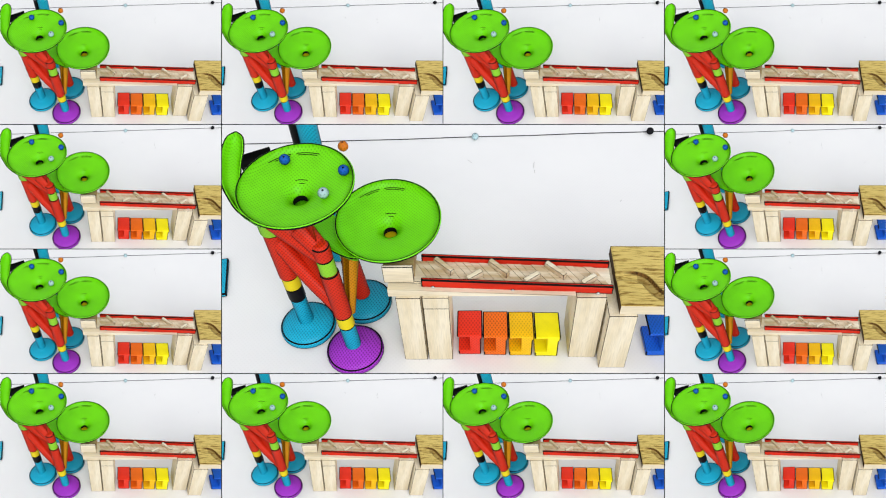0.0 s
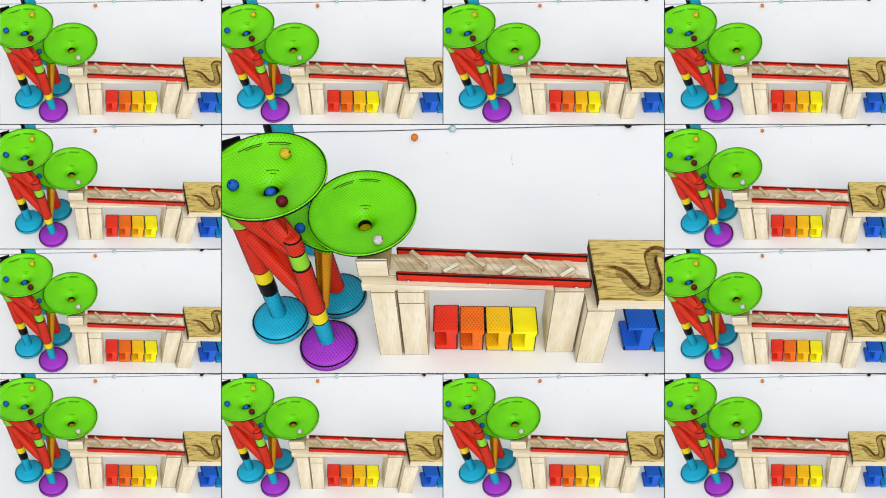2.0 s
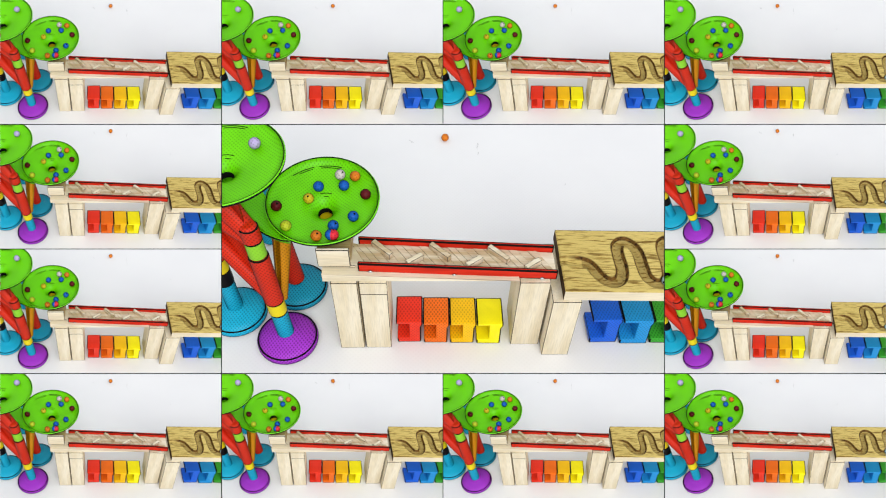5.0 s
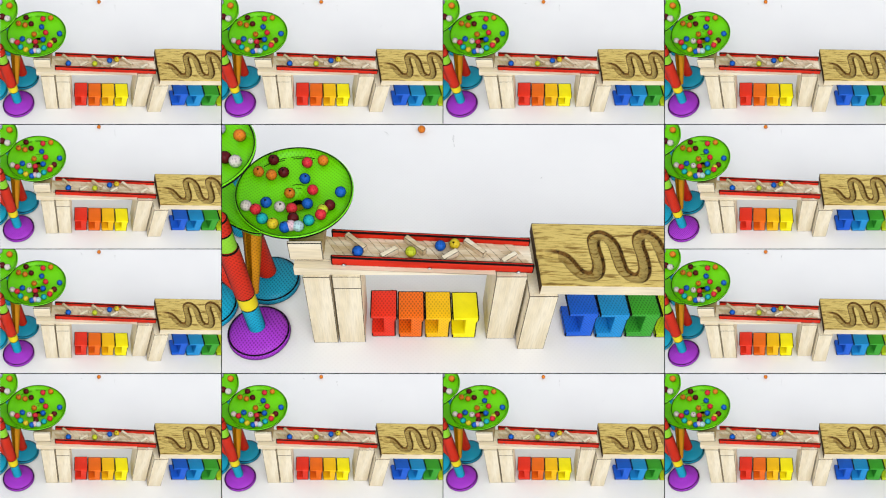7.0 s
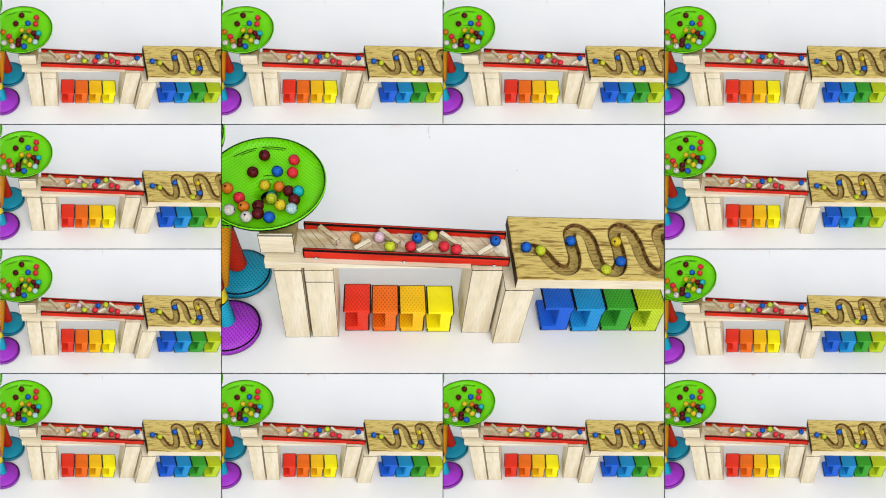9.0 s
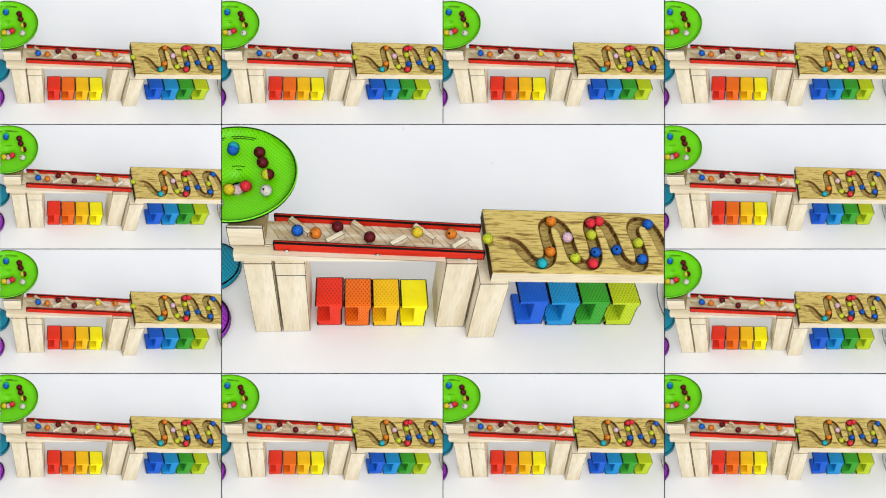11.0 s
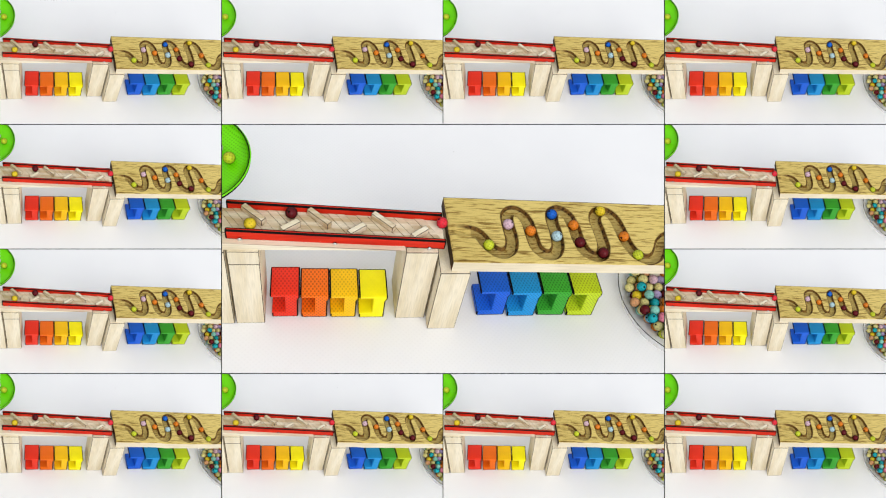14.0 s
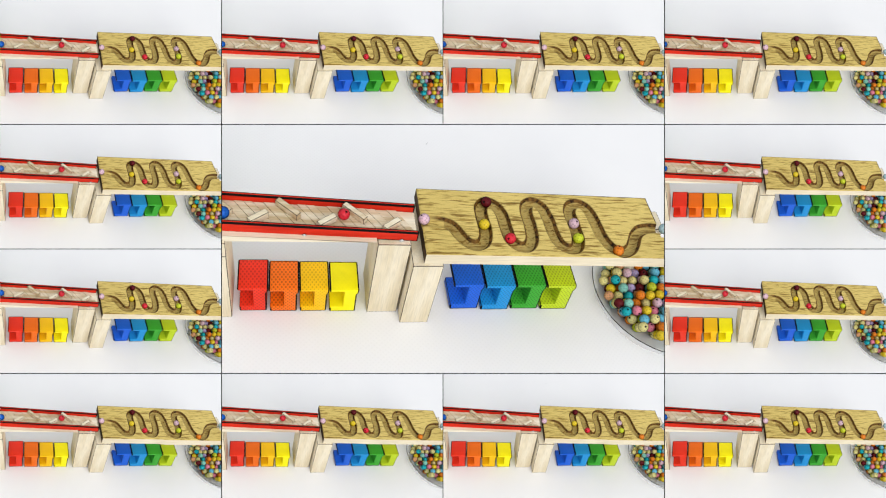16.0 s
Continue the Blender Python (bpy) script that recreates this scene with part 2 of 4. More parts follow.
def moved(bm, m):
    bmesh.ops.transform(bm, matrix=m, verts=bm.verts)
    return bm


# ---- the table and the dark cord across it ----
table = tagged(part("tabletop", box((-1.35, -0.75, -0.03), (1.45, 1.15, 0.0), 0.0), WHITE), "wide matt white laminate tabletop under the marble run", "table", kind="structure")
CORD_A, CORD_B = Vector((-0.80, 0.5316, 0.0009)), Vector((0.95, 0.5653, 0.0009))
cord_path = [CORD_A.lerp(CORD_B, k / 60) + Vector((0, 0.0006 * math.sin(k * 0.7), 0)) for k in range(61)]
tagged(part("cord", sweep(cord_path, 0.0009, 8), CORD), "thin dark cord lying straight across the white table", "cord")

# ---- wooden posts ----


def post(x, y, w, d, h, label, cut=0.0, lean=0.0):
    root = thing("wooden_post", (x, y, 0), label, "wooden block", "posts of the wooden track", turn=lean)
    part("lower_block" if cut else "block", box((0, 0, 0), (w, d, cut or h), 0.0006), PALE_UP, root)
    if cut:
        part("upper_block", box((0, 0, cut + 0.0002), (w, d, h), 0.0004), PALE_UP, root)
    return root


TOP_A = 0.152
post(-0.0345, -0.0030, 0.0348, 0.07, TOP_A, "pale unpainted wooden block post beside another block")
post(0.0028, -0.0026, 0.0366, 0.07, TOP_A, "pale wooden post stacked from two blocks", cut=0.128)
post(0.2158, 0.002, 0.0412, 0.066, 0.1462, "pale wooden block post under the low end of the track")
post(0.2598, -0.0165, 0.0390, 0.105, 0.1277, "pale wooden block post under the grooved board")
post(0.600, 0.055, 0.0355, 0.035, 0.1200, "pale wooden block post under the far end of the grooved board")

# ---- zigzag track with red rails ----
TX0, TX1 = -0.004, 0.2655
FZ0, FZ1 = 0.1680, 0.1502


def floor_z(x):
    return FZ0 + (FZ1 - FZ0) * (x - TX0) / (TX1 - TX0)


plank = thing("support_plank", (0, 0, 0), "pale wooden plank tapering under the zigzag track", "plank")
part("plank", prism([(-0.0445, TOP_A), (0.2140, TOP_A), (0.2140, floor_z(0.214) - 0.0025), (-0.0445, floor_z(-0.0445) - 0.0045)], 0.001, 0.055, 0.0), PALE_ALONG, plank)

cap = thing("cap_block", (-0.0500, 0.0185, 0), "pale square wooden block with a drilled hole beneath the funnel", "wooden block")
cap_base = floor_z(-0.03) - 0.0028


def cap_mesh():
    bm = bmesh.new()
    w, d, z0, z1, r, n = 0.0425, 0.056, cap_base, 0.1905, 0.0115, 32
    for z, flip in ((z1, False), (z0, True)):
        c = [bm.verts.new((w / 2 + r * math.cos(2 * math.pi * k / n), d / 2 + r * math.sin(2 * math.pi * k / n), z)) for k in range(n)]
        o = []
        for k in range(n):
            a = 2 * math.pi * k / n
            s = min(w / 2 / max(abs(math.cos(a)), 1e-6), d / 2 / max(abs(math.sin(a)), 1e-6))
            o.append(bm.verts.new((w / 2 + s * math.cos(a), d / 2 + s * math.sin(a), z)))
        for k in range(n):
            j = (k + 1) % n
            bm.faces.new((c[k], o[k], o[j], c[j]))
        if flip:
            low_c, low_o = c, o
        else:
            top_c, top_o = c, o
    for k in range(n):
        j = (k + 1) % n
        bm.faces.new((top_c[k], top_c[j], low_c[j], low_c[k]))
        bm.faces.new((top_o[k], low_o[k], low_o[j], top_o[j]))
    bmesh.ops.recalc_face_normals(bm, faces=bm.faces)
    return bm


part("rear_block", cap_mesh(), TAN_WOOD, cap)
part("front_block", box((0, -0.0052, floor_z(-0.03) - 0.0028), (0.0425, -0.0004, 0.1990), 0.0008), PALE_ALONG, cap)

track = thing("zigzag_track", (0, 0, 0), "wooden marble track with red painted rails and slanted pale slats", "marble track")
part("floor_board", prism([(TX0 - 0.006, floor_z(TX0 - 0.006) - 0.004), (TX1, floor_z(TX1) - 0.004), (TX1, floor_z(TX1)), (TX0 - 0.006, floor_z(TX0 - 0.006))], 0.0142, 0.0523, 0.0004), PALE_ALONG, track)
RH = 0.0105
for name, ya, yb, x0 in (("front_rail", 0.0085, 0.0141, 0.002), ("back_rail", 0.0524, 0.0582, 0.0)):
    bm = prism([(x0, floor_z(x0) - 0.0055), (TX1, floor_z(TX1) - 0.0055), (TX1, floor_z(TX1) + RH), (x0, floor_z(x0) + RH)], ya, yb, 0.0016)
    rail = part(name, bm, RED_PAINT, track, "red painted wooden rail")
    for nx in (0.018, 0.128, 0.245):
        z = floor_z(nx) - 0.0036
        y = ya if name == "front_rail" else yb
        part("nail", moved(lathe([(0, 0.0), (0.0027, 0.0), (0.0027, 0.0012), (0.0018, 0.0022), (0, 0.0022)], 12, False, (1,)), pose(nx, y, z, 90 if name == "front_rail" else -90)), STEEL, rail, "grey nail head")


def slat(x0, y0, x1, y1, w, h0, h1, name="slat", wood=SLAT):
    a, b = Vector((x0, y0)), Vector((x1, y1))
    side = (b - a).normalized()
    side = Vector((-side.y, side.x)) * (w / 2)
    corners = [a - side, b - side, b + side, a + side]
    bm = bmesh.new()
    low = [bm.verts.new((p.x, p.y, floor_z(p.x) + h0)) for p in corners]
    top = [bm.verts.new((p.x, p.y, floor_z(p.x) + h1)) for p in corners]
    bm.faces.new(low[::-1])
    bm.faces.new(top)
    for k in range(4):
        bm.faces.new((low[k], low[(k + 1) % 4], top[(k + 1) % 4], top[k]))
    edge_line(bm, 0.0004)
    return part(name, bm, wood, track)


# tall baffles against both rails, and low slats laid like a herringbone on the floor
for x in (0.020, 0.097, 0.176):
    slat(x, 0.0510, x + 0.025, 0.0285, 0.0075, 0.0012, 0.0105, "baffle")
for x in (0.0615, 0.1405, 0.2190):
    slat(x + 0.004, 0.0155, x + 0.024, 0.0310, 0.0072, 0.0012, 0.0108, "baffle", PALE_ALONG)
run = 0.028
for k in range(-2, 21):
    x = TX0 + 0.0005 + 0.0122 * k + 0.0016 * math.sin(5.1 * k)
    wide = 0.0116 + 0.0016 * (math.sin(5.1 * k + 5.1) - math.sin(5.1 * k))
    quad = [(x + run * (0.0522 - y) / 0.0378 + dx, y) for y, dx in ((0.0144, 0.0), (0.0144, wide), (0.0522, wide), (0.0522, 0.0))]
    quad = [(min(max(a, TX0 - 0.0055), TX1 - 0.0005), b) for a, b in quad]
    if quad[1][0] - quad[0][0] < 0.002 or quad[2][0] - quad[3][0] < 0.002:
        continue
    bm = bmesh.new()
    high = 0.0006 + 0.0008 * (k * k % 3)
    low = [bm.verts.new((a, b, floor_z(a) - 0.0002)) for a, b in quad]
    top = [bm.verts.new((a, b, floor_z(a) + high)) for a, b in quad]
    bm.faces.new(low[::-1])
    bm.faces.new(top)
    for n in range(4):
        bm.faces.new((low[n], low[(n + 1) % 4], top[(n + 1) % 4], top[n]))
    edge_line(bm, 0.00010, 1)
    part("floor_slat", bm, SLAT, track)

# ---- grooved board ----
BX0, BX1, BY0, BY1 = 0.2740, 0.6115, -0.0125, 0.0985
BT = 0.0195


def board_z(x):
    return 0.1475 - 0.021 * (x - BX0)


GROOVE_KNOTS = [(0.268, 0.0400), (0.284, 0.0405), (0.300, 0.0395), (0.3125, 0.0345), (0.3215, 0.0185), (0.3290, 0.0080), (0.3400, 0.0030), (0.3510, 0.0090), (0.3565, 0.0260),
                (0.3560, 0.0500), (0.3575, 0.0690), (0.3665, 0.0775), (0.3770, 0.0730), (0.3840, 0.0580), (0.3855, 0.0350), (0.3880, 0.0140), (0.3975, 0.0030), (0.4090, 0.0030), (0.4175, 0.0150),
                (0.4205, 0.0380), (0.4200, 0.0620), (0.4245, 0.0765), (0.4350, 0.0805), (0.4450, 0.0710), (0.4490, 0.0500), (0.4500, 0.0280), (0.4550, 0.0090), (0.4660, 0.0005), (0.4775, 0.0040),
                (0.4835, 0.0200), (0.4840, 0.0440), (0.4835, 0.0650), (0.4900, 0.0780), (0.5020, 0.0810), (0.5120, 0.0720), (0.5160, 0.0520), (0.5185, 0.0280), (0.5250, 0.0080), (0.5340, -0.0010), (0.5450, -0.0030),
                (0.5560, 0.0030), (0.5640, 0.0140), (0.5715, 0.0270), (0.5820, 0.0360), (0.5960, 0.0395), (0.6250, 0.0390)]


def smooth_path(knots, step=0.0015):
    pts = [Vector(k) for k in knots]
    out = []
    for k in range(len(pts) - 1):
        p0, p1, p2, p3 = pts[max(k - 1, 0)], pts[k], pts[k + 1], pts[min(k + 2, len(pts) - 1)]
        n = max(2, int((p2 - p1).length / step))
        for j in range(n):
            u = j / n
            out.append(0.5 * (2 * p1 + (p2 - p0) * u + (2 * p0 - 5 * p1 + 4 * p2 - p3) * u * u + (3 * p1 - p0 - 3 * p2 + p3) * u ** 3))
    return out + [pts[-1]]


GROOVE = smooth_path(GROOVE_KNOTS)
GROOVE_R, GROOVE_D = 0.0088, 0.0075


def board_mesh():
    step = 0.0010
    gx, gy = np.array([p.x for p in GROOVE]), np.array([p.y for p in GROOVE])
    xs = np.arange(BX0, 0.6600 + 1e-6, step)
    ys = np.arange(BY0, BY1 + 1e-6, step)
    bm = bmesh.new()
    grid = {}
    burn = bm.verts.layers.float.new("burn")
    inside = lambda x, y: x <= BX1 + 1e-6 - 0.004 * max(0.0, 0.05 - y) / 0.05 or (y <= 0.0240 and x <= 0.6600)
    for i, x in enumerate(xs):
        for j, y in enumerate(ys):
            if not inside(x, y):
                continue
            d = math.sqrt(float(((gx - x) ** 2 + (gy - y) ** 2).min()))
            dip = 0.0
            if d < GROOVE_R:
                dip = GROOVE_D * (1 - (d / GROOVE_R) ** 2) ** 0.75
                dip *= min(1.0, 0.45 + max(0.0, x - BX0) / 0.045)
            edge = min(x - BX0, y - BY0, BY1 - y)
            rounding = 0.0016 * max(0.0, 1 - edge / 0.003) ** 2
            v = bm.verts.new((x, y, board_z(x) - dip - rounding))
            u = d / GROOVE_R + 0.05 * noise.noise(Vector((x * 70, y * 70, 0)))
            v[burn] = max(0.0, 1 - abs(u - 0.86) / 0.24) * min(1.0, 0.25 + max(0.0, (x - BX0 - 0.012) / 0.025)) * 1.8 + (0.42 if u < 0.8 and x > BX0 + 0.03 else 0.0)
            grid[i, j] = v
    cells = []
    for (i, j), v in list(grid.items()):
        q = [(i, j), (i + 1, j), (i + 1, j + 1), (i, j + 1)]
        if all(c in grid for c in q):
            cells.append(bm.faces.new([grid[c] for c in q]))
    for f in cells:
        c = f.calc_center_median()
        if BY1 - c.y < 0.0017 or (c.x < BX1 - 0.001 and BX1 - c.x < 0.0016 and c.y > 0.05):
            f.material_index = 1
    bmesh.ops.smooth_vert(bm, verts=[v for v in bm.verts if len(v.link_faces) == 4 and v[burn] > 0.5], factor=0.35, use_axis_z=True)
    rim = [e for e in bm.edges if len(e.link_faces) == 1]
    made = bmesh.ops.extrude_edge_only(bm, edges=rim)["geom"]
    for v in made:
        if isinstance(v, bmesh.types.BMVert):
            v.co.z = board_z(v.co.x) - BT
    low = [e for e in made if isinstance(e, bmesh.types.BMEdge) and len(e.link_faces) == 1]
    bmesh.ops.contextual_create(bm, geom=low)
    bmesh.ops.recalc_face_normals(bm, faces=bm.faces)
    for f in bm.faces:
        if f.normal.x < -0.9:
            f.material_index = 2
        if f.normal.y < -0.9:
            f.material_index = 3
    return bm


board = thing("grooved_board", (0, 0, 0), "golden pine board with a winding routed groove for marbles", "marble track")
plate = part("board", board_mesh(), PINE, board)
plate.data.materials.append(SHADED_END_GRAIN)
plate.data.materials.append(PALE_ALONG)

# ---- hollow plastic blocks under the track ----


def bridge_block(x, y, mat, label, group, h=0.0480, back=0.0, turn=0.0, w=0.0383):
    """A moulded block: a top, a stem along one side and a foot, with a tunnel that is open on the other side."""
    root = thing("hollow_block", (x, y, 0), label, "toy block", group, turn=turn)
    d, hole = 0.0490, 0.50 * w
    bm = bmesh.new()
    outline = [(0.0014, 0), (w - 0.0024, 0), (w - 0.0024, h - 0.0115), (w, h - 0.0065), (w, h), (0, h), (0, h - 0.0050), (hole, h - 0.0050), (hole, 0.0108), (0.0014, 0.0108)]
    rings = [[bm.verts.new((a, back * b / h if k == 0 else d, b)) for a, b in outline] for k in (0, 1)]
    bm.faces.new(rings[0])
    bm.faces.new(rings[1][::-1])
    for k in range(len(outline)):
        n = (k + 1) % len(outline)
        bm.faces.new((rings[0][k], rings[1][k], rings[1][n], rings[0][n]))
    bmesh.ops.recalc_face_normals(bm, faces=bm.faces)
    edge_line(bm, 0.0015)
    # the fold over the front and the mouth of the tunnel get no outline
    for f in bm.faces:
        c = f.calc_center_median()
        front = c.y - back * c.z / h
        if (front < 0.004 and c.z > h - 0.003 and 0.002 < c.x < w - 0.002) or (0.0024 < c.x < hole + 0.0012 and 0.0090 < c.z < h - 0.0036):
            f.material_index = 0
    part("body", bm, mat, root)
    pale_nub = lathe([(0, 0), (0.0013, 0), (0.0016, 0.0008), (0.0016, 0.0070), (0, 0.0070)], 10, False)
    part("pale_nub", moved(pale_nub, pose(hole * 0.74, back + 0.007, h - 0.0118)), STEEL, root, "small pale nub under the tunnel's roof")
    return root


row = ((BLOCK_RED, "red"), (BLOCK_ORANGE, "orange"), (BLOCK_AMBER, "amber"), (BLOCK_YELLOW, "yellow"))
for k, (m, word) in enumerate(row):
    bridge_block(0.0470 + 0.0389 * k, (0.0065, 0.0052, 0.0045, 0.0035)[k], m, "glossy %s hollow plastic block standing beneath the zigzag track" % word, "warm hollow blocks", (0.0490, 0.0480, 0.0480, 0.0480)[k], 0.0015, (0.3, -0.1, 0.1, -0.2)[k], 0.0387)
row = ((BLOCK_BLUE, "blue"), (BLOCK_SKY, "sky blue"), (BLOCK_GREEN, "green"), (BLOCK_LIME, "lime"))
for k, (m, word) in enumerate(row):
    bridge_block(0.3320 + 0.0452 * k, (0.0042, 0.0020, 0.0030, 0.0015)[k], m, "glossy %s hollow plastic block standing beneath the grooved board" % word, "cool hollow blocks", 0.0505, 0.0055, (0.6, 0.0, -0.5, -0.4)[k], 0.0450)

# ---- plastic tower ----
tower = thing("plastic_tower", (0, 0, 0), "colourful plastic tube tower carrying two green funnel dishes", "marble run")
T1, T2, T3 = (-0.1140, 0.0120), (-0.1970, 0.0600), (-0.1100, 0.1080)


def base_disc(xy, mat, word):
    pr = [(0, 0.0), (0.0425, 0.0), (0.0443, 0.0014), (0.0447, 0.003), (0.0445, 0.0086), (0.0436, 0.0100), (0.0412, 0.0108), (0.0404, 0.0124), (0.036, 0.0158), (0.026, 0.0185), (0.0180, 0.0205), (0.0145, 0.0225), (0, 0.0225)]
    return part("base", moved(lathe(pr, 56, False, (0, 1, 2, 5)), pose(*xy, 0)), mat, tower, "%s round plastic foot" % word)


LEAN = {T1: (-0.045, 0.0), T2: (-0.032, 0.0), T3: (-0.09, 0.0)}


def tube(xy, z0, z1, r, mat, word, name="tube"):
    e = 0.0017
    top = [(r - 0.0022, z1 - z0), (r - 0.0022, z1 - z0 - 0.006), (0, z1 - z0 - 0.006)] if name != "elbow" else [(r * 0.7, z1 - z0 + 0.004), (0, z1 - z0 + 0.006)]
    pr = [(0, 0), (r - e, 0), (r, e), (r, z1 - z0 - e), (r - e, z1 - z0)] + top
    lx, ly = LEAN.get(xy, (0, 0))
    m = pose(xy[0] + lx * z0, xy[1] + ly * z0, z0) @ Matrix(((1, 0, lx, 0), (0, 1, ly, 0), (0, 0, 1, 0), (0, 0, 0, 1)))
    return part(name, moved(lathe(pr, 32, False, (1, 3)), m), mat, tower, "%s plastic %s" % (word, name))


base_disc(T1, PURPLE, "purple")
base_disc(T2, CYAN, "cyan")
base_disc(T3, TEAL, "teal")
for xy, rows in ((T1, ((0.0180, 0.073, 0.0122, CYAN, "cyan", "tube"), (0.073, 0.099, 0.0128, YELLOW, "yellow", "collar"), (0.099, 0.193, 0.0134, RED, "red", "tube"),
                       (0.193, 0.222, 0.0120, GREEN_RING, "light green", "collar"), (0.222, 0.246, 0.0124, RED, "red", "elbow"))),
                 (T2, ((0.0200, 0.080, 0.0122, CYAN, "cyan", "tube"), (0.080, 0.106, 0.0132, BLACK, "black", "collar"), (0.106, 0.132, 0.0132, YELLOW, "yellow", "collar"),
                       (0.132, 0.226, 0.0145, RED, "red", "tube"), (0.226, 0.302, 0.0165, GREEN_RING, "light green", "sleeve"))),
                 (T3, ((0.0200, 0.026, 0.0116, TEAL, "teal", "tube"), (0.026, 0.110, 0.0140, RED, "red", "tube"), (0.110, 0.130, 0.0124, YELLOW, "yellow", "collar"), (0.130, 0.186, 0.0138, RED, "red", "tube")))):
    for z0, z1, r, m, word, name in rows:
        tube(xy, z0, z1, r, m, word, name)


def channel(points, r, mat, label, name="chute", arc=200.0):
    return part(name, sweep(points, r, 18, 0.0018, arc, 270 - arc / 2), mat, tower, label)


def bend(a, b, sag=0.0, n=10):
    a, b = Vector(a), Vector(b)
    return [a.lerp(b, k / n) + Vector((0, 0, -sag * math.sin(math.pi * k / n))) for k in range(n + 1)]


def web_mesh():
    """A dished red panel between the two front tubes, cut away below a sloping lower edge."""
    bm = bmesh.new()
    nu, nv = 14, 10
    layers = []
    for off in (0.0, 0.004):
        rows = []
        for i in range(nu + 1):
            u = i / nu
            top, low = 0.272 + 0.012 * u, 0.150 - 0.055 * u + 0.030 * math.sin(math.pi * u)
            line = []
            for j in range(nv + 1):
                v = j / nv
                z = low + (top - low) * v
                x = T2[0] + (T1[0] - 0.014 - T2[0]) * u
                y = T2[1] + (T1[1] + 0.004 - T2[1]) * u - 0.006 + 0.016 * math.sin(math.pi * u) * math.sin(math.pi * v) + off
                line.append(bm.verts.new((x, y, z)))
            rows.append(line)
        layers.append(rows)
    for n, rows in enumerate(layers):
        for i in range(nu):
            for j in range(nv):
                bm.faces.new((rows[i][j], rows[i + 1][j], rows[i + 1][j + 1], rows[i][j + 1]))
    a, b = layers
    for i in range(nu):
        for j in (0, nv):
            bm.faces.new((a[i][j], a[i + 1][j], b[i + 1][j], b[i][j])).material_index = 1
    for j in range(nv):
        for i in (0, nu):
            bm.faces.new((a[i][j], a[i][j + 1], b[i][j + 1], b[i][j]))
    bmesh.ops.recalc_face_normals(bm, faces=bm.faces)
    return bm


part("web_panel", web_mesh(), RED, tower, "dished red plastic web panel")
part("chute", sweep(bend((-0.199, 0.058, 0.206), (-0.120, 0.012, 0.116), 0.008), 0.0125, 18), RED, tower, "red sloping plastic chute")
part("chute", sweep(bend((-0.200, 0.052, 0.276), (-0.126, 0.013, 0.222), 0.002), 0.0215, 20, taper=0.52), RED, tower, "wide red plastic chute")
part("chute", sweep(bend((-0.152, 0.030, 0.262), (-0.1245, 0.0125, 0.234), 0.0), 0.0160, 18, taper=0.76), RED, tower, "red plastic feeding chute")
part("chute", sweep(bend((-0.101, 0.060, 0.184), (-0.112, 0.028, 0.082), 0.0), 0.0135, 18, 0.0018, 320, 110, 0.55), ORANGE, tower, "orange plastic chute")

# the two green dishes: a shallow funnel with a rolled rim and a hole
DISH_R = 0.0745


def dish_depth(r):
    """Height of the inner face below the rim."""
    u = min(max((r - 0.011) / (0.070 - 0.011), 0.0), 1.0)
    return -0.0215 + 0.0130 * u ** 0.8 + 0.0085 * max(0.0, (r - 0.064) / 0.0115) ** 2 - 0.0085 * math.exp(-(r - 0.011) / 0.006)


def dish_mesh(neck):
    inner = [(0.0098, -0.0235 - neck)] + [(0.0098, -0.0320)] + [(r, dish_depth(r)) for r in [0.011 + 0.0025 * k for k in range(26)]]
    rim = [(DISH_R - 0.0008, 0.0006), (DISH_R + 0.0006, 0.0012), (DISH_R + 0.0020, 0.0002), (DISH_R + 0.0014, -0.0035), (DISH_R - 0.001, -0.0048)]
    outer = [(r, dish_depth(r) - 0.0026) for r in (0.072, 0.066, 0.055, 0.042, 0.028, 0.018)] + [(0.0130, -0.0335), (0.0122, -0.0345), (0.0122, -0.0235 - neck)]
    n = len(inner)
    # neck wall painted dark for the shade inside the hole, rim edges outlined
    return lathe(inner + rim + outer, 72, True, (0, n, n + 2, n + 3))


D1 = (-0.1500, 0.0523, 0.3180)
D2 = (-0.0473, 0.0941, 0.2118)
M1 = pose(*D1, 3.3, 0, 0)
M2 = pose(*D2, 6, 0, 0)
for m, mat, word in ((M1, GREEN, "green"), (M2, YELLOW, "yellow")):
    part("outlet", moved(lathe([(0, -0.0515), (0.0150, -0.0515), (0.0160, -0.0505), (0.0160, -0.0355), (0.0130, -0.0350), (0.0130, -0.0490), (0, -0.0490)], 32, False, (1,)), m), mat, tower, "%s plastic outlet cup below the hole" % word)
# dark arcs drawn for highlight edges by the rim and marks by the hole
def glint_mark_arc(m, r, a0, a1, lift, thick):
    arc = [Vector((r * math.cos(radians(a0 + (a1 - a0) * k / 10)), r * math.sin(radians(a0 + (a1 - a0) * k / 10)), dish_depth(r) + lift)) for k in range(11)]
    part("glint_mark_arc", moved(sweep(arc, thick, 6), m), INK, tower, "dark arc drawn as rim highlight edge and hole mark")


for m in (M1, M2):
    for r, a0, a1, lift, thick in ((0.0665, 72, 100, 0.0003, 0.0006), (0.0640, 74, 98, 0.0003, 0.0005), (0.0665, 106, 134, 0.0003, 0.0006), (0.0640, 108, 126, 0.0003, 0.0005), (0.0250, 70, 108, 0.0002, 0.0005), (0.0205, 76, 96, 0.0002, 0.0005)):
        glint_mark_arc(m, r, a0, a1, lift, thick)
